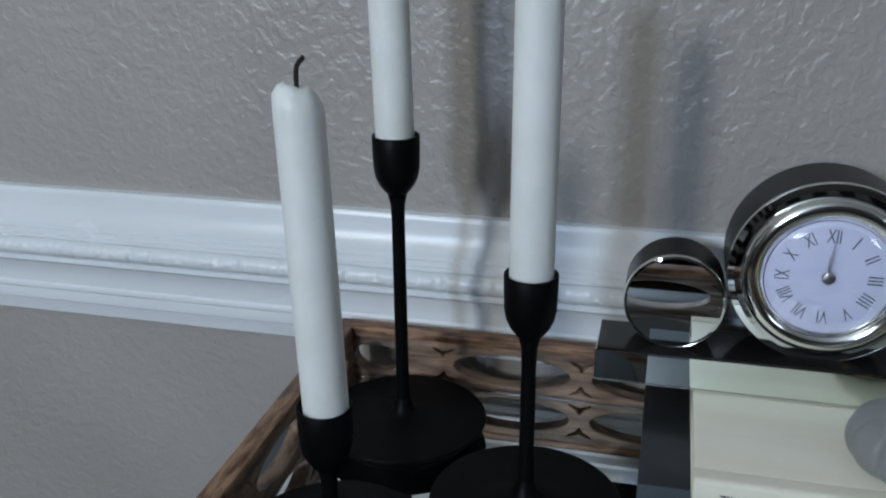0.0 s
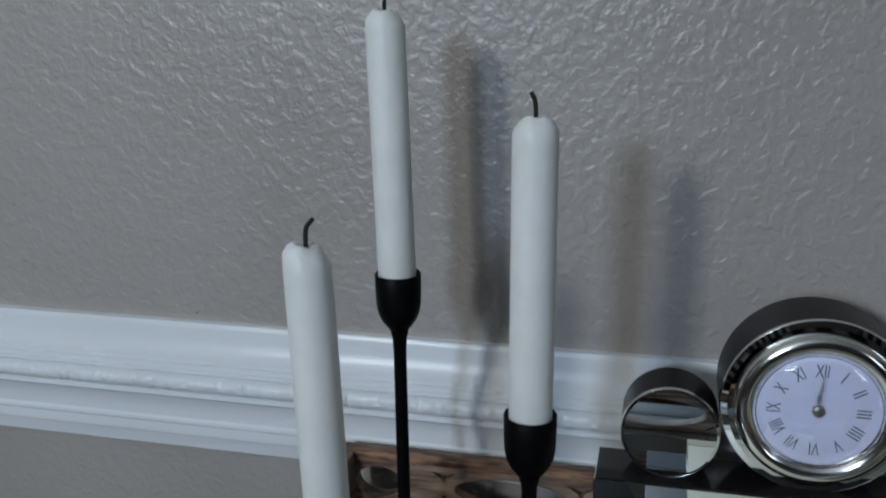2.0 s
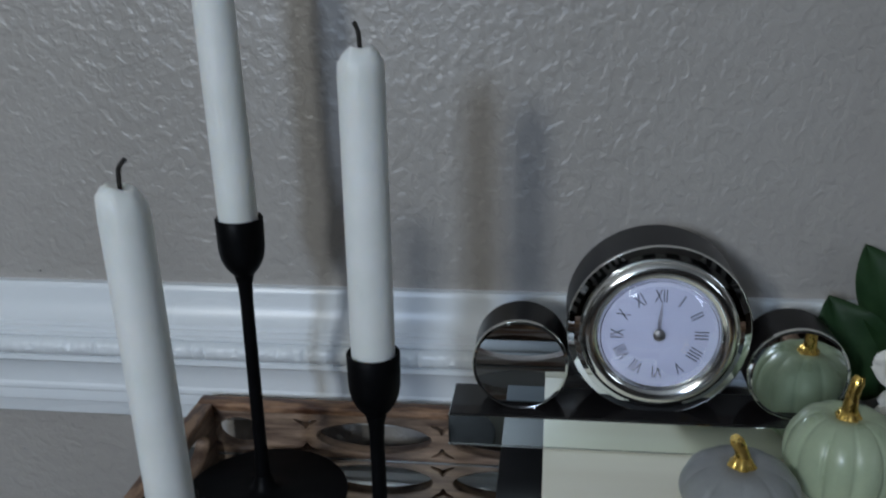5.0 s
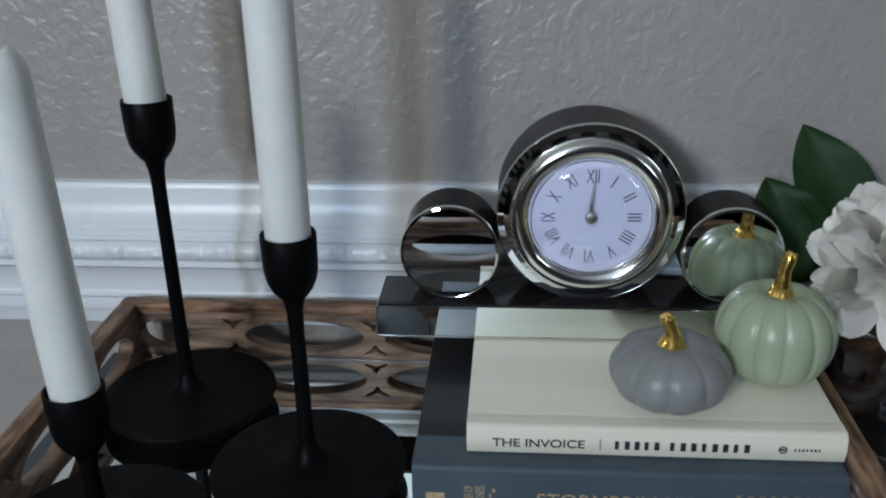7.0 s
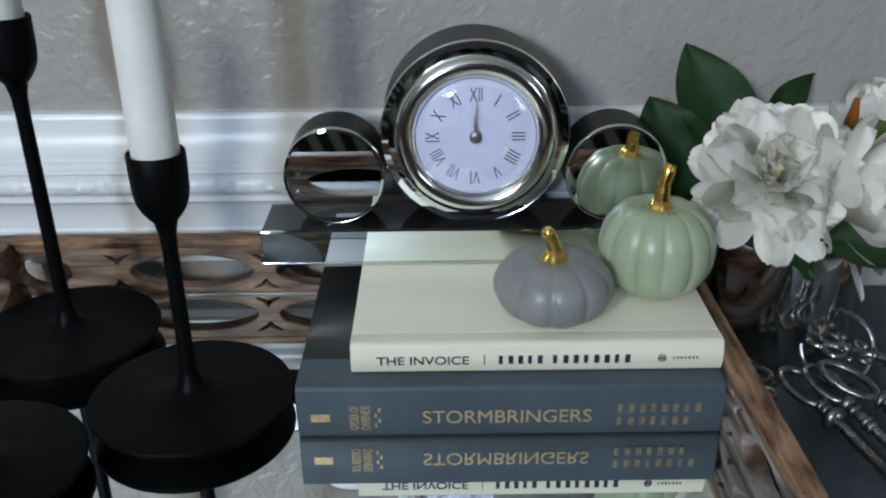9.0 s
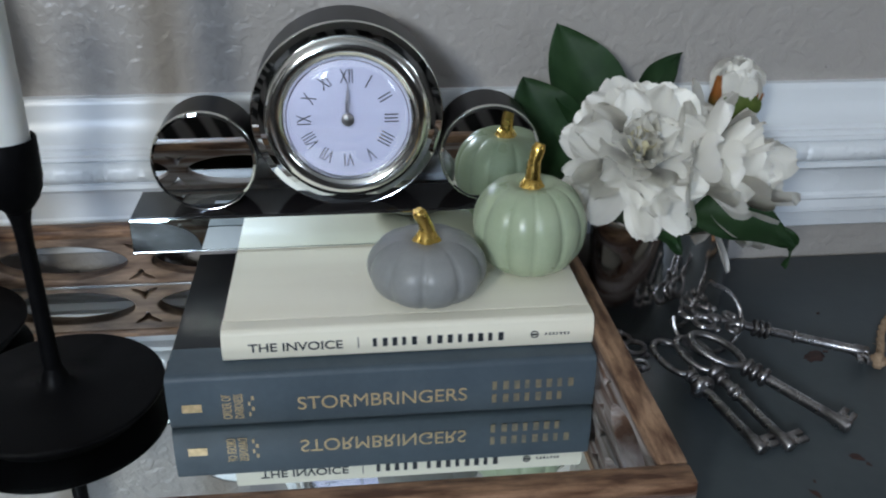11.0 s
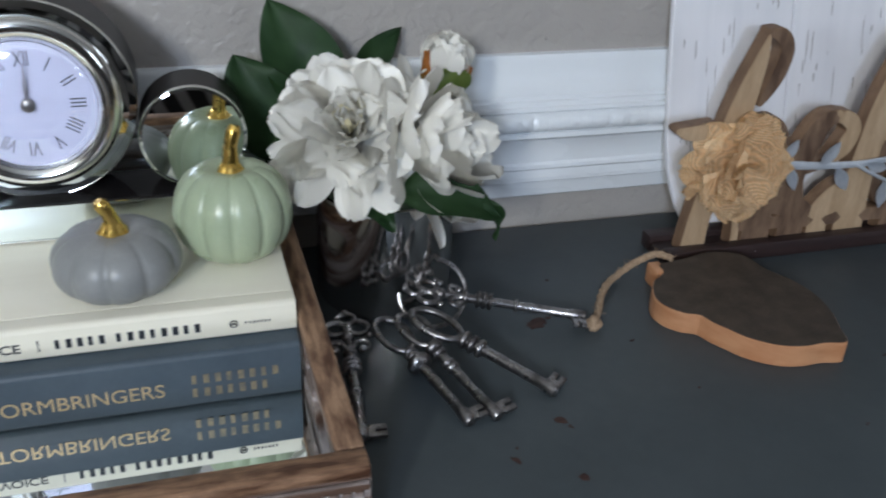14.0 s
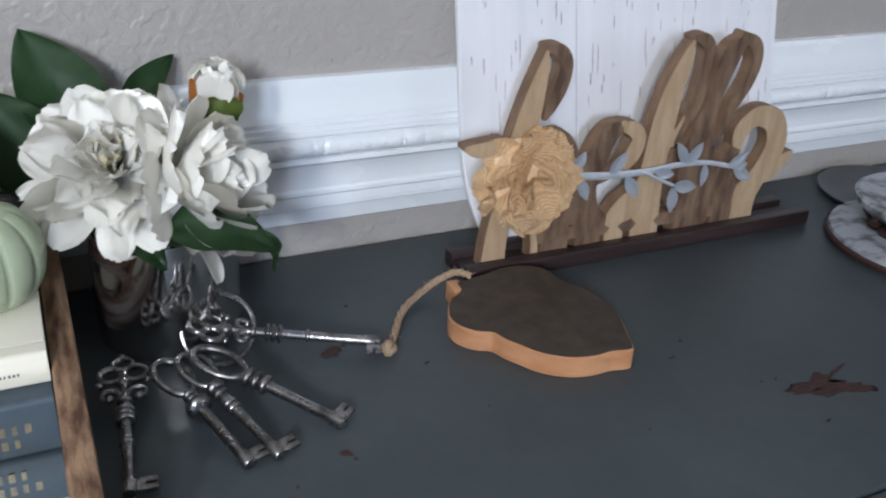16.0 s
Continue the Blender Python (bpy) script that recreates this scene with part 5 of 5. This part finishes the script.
for x, z, ang, l, w in ((0.6164, 0.0866, 57, 0.0200, 0.011), (0.6239, 0.0802, -63, 0.0231, 0.010), (0.6545, 0.0800, 55, 0.0230, 0.012), (0.6714, 0.0752, -56, 0.0240, 0.012), (0.7332, 0.0800, 124, 0.0253, 0.010),
                         (0.7332, 0.0800, 53, 0.0230, 0.012), (0.7234, 0.0612, -11, 0.0249, 0.0125), (0.7226, 0.0592, -87, 0.0239, 0.012), (0.7543, 0.0774, -93, 0.0217, 0.009), (0.7808, 0.0720, 32, 0.0222, 0.010),
                         (0.7878, 0.0696, -34, 0.0250, 0.011), (0.7012, 0.0765, -14, 0.0207, 0.010), (0.7870, 0.0700, 8, 0.0160, 0.009)):
    tin_leaf(x, z, ang, l, w)
part("side_twig", tube(smooth_line([(0.6902 - 0.72, -0.001, 0.0), (0.7066 - 0.72, -0.002, -0.0085), (0.7240 - 0.72, -0.002, -0.0165)], 5), 0.0016, 8), TIN, vine)

board = thing("plank_board", pose(0.716, 0.156, 0, -11.9), "white distressed plank board leaning behind the sign", "board")
BX = 0.716
PLANKS = ((0.5485, 0.6605), (0.6615, 0.7735), (0.7745, 0.8840))
for n, (x0, x1) in enumerate(PLANKS):
    if n == 0:
        o = [(x0 + 0.040 - 0.040 * math.sin(a), 0.100 - 0.098 * math.cos(a)) for a in np.linspace(0, math.pi / 2, 12)]
        o = [(float(p) - BX, float(q)) for p, q in o] + [(x0 - BX, 0.34), (x1 - BX, 0.34), (x1 - BX, 0.002)]
    elif n == 1:
        o = [(x0 - BX, 0.002), (x0 - BX, 0.34), (x1 - BX, 0.34), (x1 - BX, 0.002)]
    else:
        o = [(x1 - 0.040 + 0.040 * math.sin(a), 0.100 - 0.098 * math.cos(a)) for a in np.linspace(0, math.pi / 2, 12)]
        o = [(x0 - BX, 0.34), (x0 - BX, 0.002)] + [(float(p) - BX, float(q)) for p, q in o] + [(x1 - BX, 0.34)]
    o = o[::-1] if AREA_SIGN(o) < 0 else o
    plank = part("plank", slab(o, 0.0, 0.006, 0.0010, axis="y"), WHITEBOARD, board, "", True, 30)
rnd = random.Random(21)
for i in range(150):
    n = rnd.randrange(3)
    x = rnd.uniform(PLANKS[n][0] + 0.006, PLANKS[n][1] - 0.006)
    z = rnd.uniform(0.06, 0.30)
    h, w = rnd.choice((0.005, 0.010, 0.016, 0.026)) * rnd.uniform(0.7, 1.2), rnd.uniform(0.0003, 0.0009)
    o = [(x - BX, z - h / 2), (x + w - BX, z - h * 0.2), (x + w * 0.7 - BX, z + h / 2), (x - w * 0.3 - BX, z + h * 0.3)]
    part("scratch", slab(o, -0.0003, -0.00005, axis="y"), SCRATCH, board, "grey vertical scratch in the paint", False)

# ---- acorn cut-out ----
AC = [(0.4917, 0.0682), (0.4978, 0.0722), (0.5060, 0.0800), (0.5076, 0.0900), (0.5180, 0.0925), (0.5358, 0.0956), (0.5535, 0.1003), (0.5706, 0.0984), (0.5823, 0.0912), (0.5862, 0.0797), (0.5890, 0.0640), (0.5984, 0.0453), (0.6021, 0.0237),
      (0.5995, 0.0029), (0.5912, -0.0188), (0.5850, -0.0345), (0.5800, -0.0372), (0.5672, -0.0347), (0.5529, -0.0353), (0.5389, -0.0323), (0.5273, -0.0257), (0.5173, -0.0161), (0.5105, -0.0045), (0.5047, 0.0053), (0.5012, 0.0150),
      (0.4975, 0.0182), (0.4908, 0.0214), (0.4825, 0.0317), (0.4802, 0.0439), (0.4848, 0.0575)]
acorn = thing("acorn_ornament", pose(0.54, 0.03, 0), "flat wooden acorn ornament, dark top and copper edge", "ornament")
line = smooth_line([(x - 0.54, y - 0.03, 0) for x, y in AC], 5, True)
ol = [(p.x, p.y) for p in line]
part("edge", slab(ol, 0.0, 0.0165, 0.0008), ACORNEDGE, acorn, "copper orange painted edge", True, 40)
part("top_face", slab([(x * 0.985 - 0.0001, y * 0.985 + 0.0001) for x, y in ol], 0.0166, 0.0170), ACORNTOP, acorn, "dark brown top face", False)

part("nub", box(0.5010 - 0.54, 0.5110 - 0.54, 0.0790 - 0.03, 0.0960 - 0.03, 0.0, 0.0166, 0.0012), ACORNEDGE, acorn, "copper painted stem nub")

rope = thing("jute_cord", pose(0.47, 0.08, 0), "twisted jute hanging cord of the acorn ornament", "cord")
RL = smooth_line([(0.520, 0.092, 0.0195), (0.512, 0.101, 0.0195), (0.500, 0.1045, 0.0140), (0.4880, 0.1045, 0.0075), (0.4661, 0.0902, 0.0050), (0.4523, 0.0734, 0.0048), (0.4390, 0.0510, 0.0046), (0.4300, 0.0410, 0.0046)], 14)
for s in range(3):
    pts = []
    for i, p in enumerate(RL):
        d = (RL[min(i + 1, len(RL) - 1)] - RL[max(i - 1, 0)]).normalized()
        side = d.cross(Vector((0, 0, 1))).normalized()
        a = i * 0.33 + s * 2 * math.pi / 3
        pts.append(p - Vector((0.47, 0.08, 0)) + 0.0013 * (1 + 0.3 * noise.noise((i * 0.3, s, 0))) * (math.cos(a) * side + math.sin(a) * side.cross(d)))
    part("strand", tube(pts, 0.00165, 8), JUTE, rope)
bm = bmesh.new()
for k in range(3):
    ring(0.0040, 0.0024, pose(0.431 - 0.47, 0.0395 - 0.08, 0.0052, 70 * k, 40 * k, 50 * k), 14, bm)
part("knot", bm, JUTE, rope)
fz = random.Random(5)
bm = bmesh.new()
for i in range(46):
    p = RL[fz.randrange(len(RL))] - Vector((0.47, 0.08, 0))
    q = p + Vector((fz.uniform(-1, 1), fz.uniform(-1, 1), fz.uniform(0, 1))).normalized() * fz.uniform(0.004, 0.007)
    tube([p, p.lerp(q, 0.6), q], 0.00018, 4, bm=bm)
part("fuzz", bm, JUTE, rope)

# ---- pedestal and plate beyond the sign ----
ped = thing("candle_pedestal", pose(0.9680, 0.0280, 0), "distressed white metal pedestal candle holder", "candle holder")
part("foot", lathe([(0, 0), (0.090, 0), (0.0945, 0.002), (0.0950, 0.0055), (0.0935, 0.0075), (0, 0.0075)], 64), CHIP, ped, "dark worn edge of the foot")
part("foot_plate", lathe([(0, 0.0076), (0.0925, 0.0076), (0.0915, 0.0105), (0.084, 0.0125), (0.072, 0.015), (0, 0.016)], 64), DISTRESS, ped, "white patched foot plate")
bm = lathe([(0, 0.0155), (0.060, 0.0155), (0.063, 0.019), (0.058, 0.022), (0.054, 0.027), (0.060, 0.0318), (0, 0.0318)], 96, 16, 0.12, 0.5)
part("collar", bm, CHIP, ped, "carved brown collar")
for k in range(16):
    a = 2 * math.pi * k / 16
    part("stud", lathe([(0, -0.005), (0.004, -0.003), (0.0055, 0.0), (0.004, 0.003), (0, 0.005)], 12, m=pose(0.0605 * math.cos(a), 0.0605 * math.sin(a), 0.027)), CHIP, ped, "worn brown stud on the collar")
part("dish", lathe([(0, 0.0315), (0.052, 0.0315), (0.070, 0.034), (0.0765, 0.040), (0.0770, 0.0445), (0.0735, 0.0465), (0.066, 0.044), (0.030, 0.041), (0, 0.041)], 64), DISTRESS, ped)
plate = thing("plate", pose(1.0300, 0.1300, 0), "flat dark grey stoneware plate behind the pedestal", "plate")
part("dish", lathe([(0, 0), (0.060, 0), (0.070, 0.003), (0.073, 0.006), (0.0725, 0.0068), (0.066, 0.0050), (0.056, 0.0035), (0, 0.0035)], 64), PLATE, plate)

# ---- bench seen in the mirrors ----
ZEBRA = mat("zebra_striped_cloth", (0.012, 0.012, 0.012), (0.20, 0.19, 0.185), rough=0.9, scale=3.2, bump=0.3, bscale=300)
zn = ZEBRA.node_tree
zw, zr = zn.nodes.new("ShaderNodeTexWave"), zn.nodes.new("ShaderNodeMapRange")
zw.bands_direction, zw.inputs["Scale"].default_value, zw.inputs["Distortion"].default_value, zw.inputs["Detail Scale"].default_value = "X", 4.2, 5.0, 0.6
zr.inputs["From Min"].default_value, zr.inputs["From Max"].default_value = 0.36, 0.80
zm = zn.nodes.new("ShaderNodeMapping")
zm.inputs["Rotation"].default_value = (0, radians(24), 0)
zn.links.new(zn.nodes["Texture Coordinate"].outputs["Object"], zm.inputs[0])
zn.links.new(zm.outputs[0], zw.inputs["Vector"])
zn.links.new(zw.outputs["Fac"], zr.inputs["Value"])
zn.links.new(zr.outputs[0], zn.nodes["Mix"].inputs[0])
bench = thing("striped_bench", pose(0.1, -2.3, FLOOR_Z), "black and white zebra striped upholstered bench by the wall", "bench")
part("seat", box(-1.1, 1.1, -0.22, 0.22, 0.16, 0.42, 0.03, 3), ZEBRA, bench)
part("backrest", box(-1.1, 1.1, -0.25, -0.14, 0.425, 0.72, 0.03, 3), ZEBRA, bench)
for x in (-1.0, 1.0):
    for y in (-0.17, 0.17):
        part("leg", lathe([(0, 0), (0.018, 0), (0.026, 0.158), (0, 0.158)], 16, m=pose(x, y, 0)), ESPRESSO, bench)
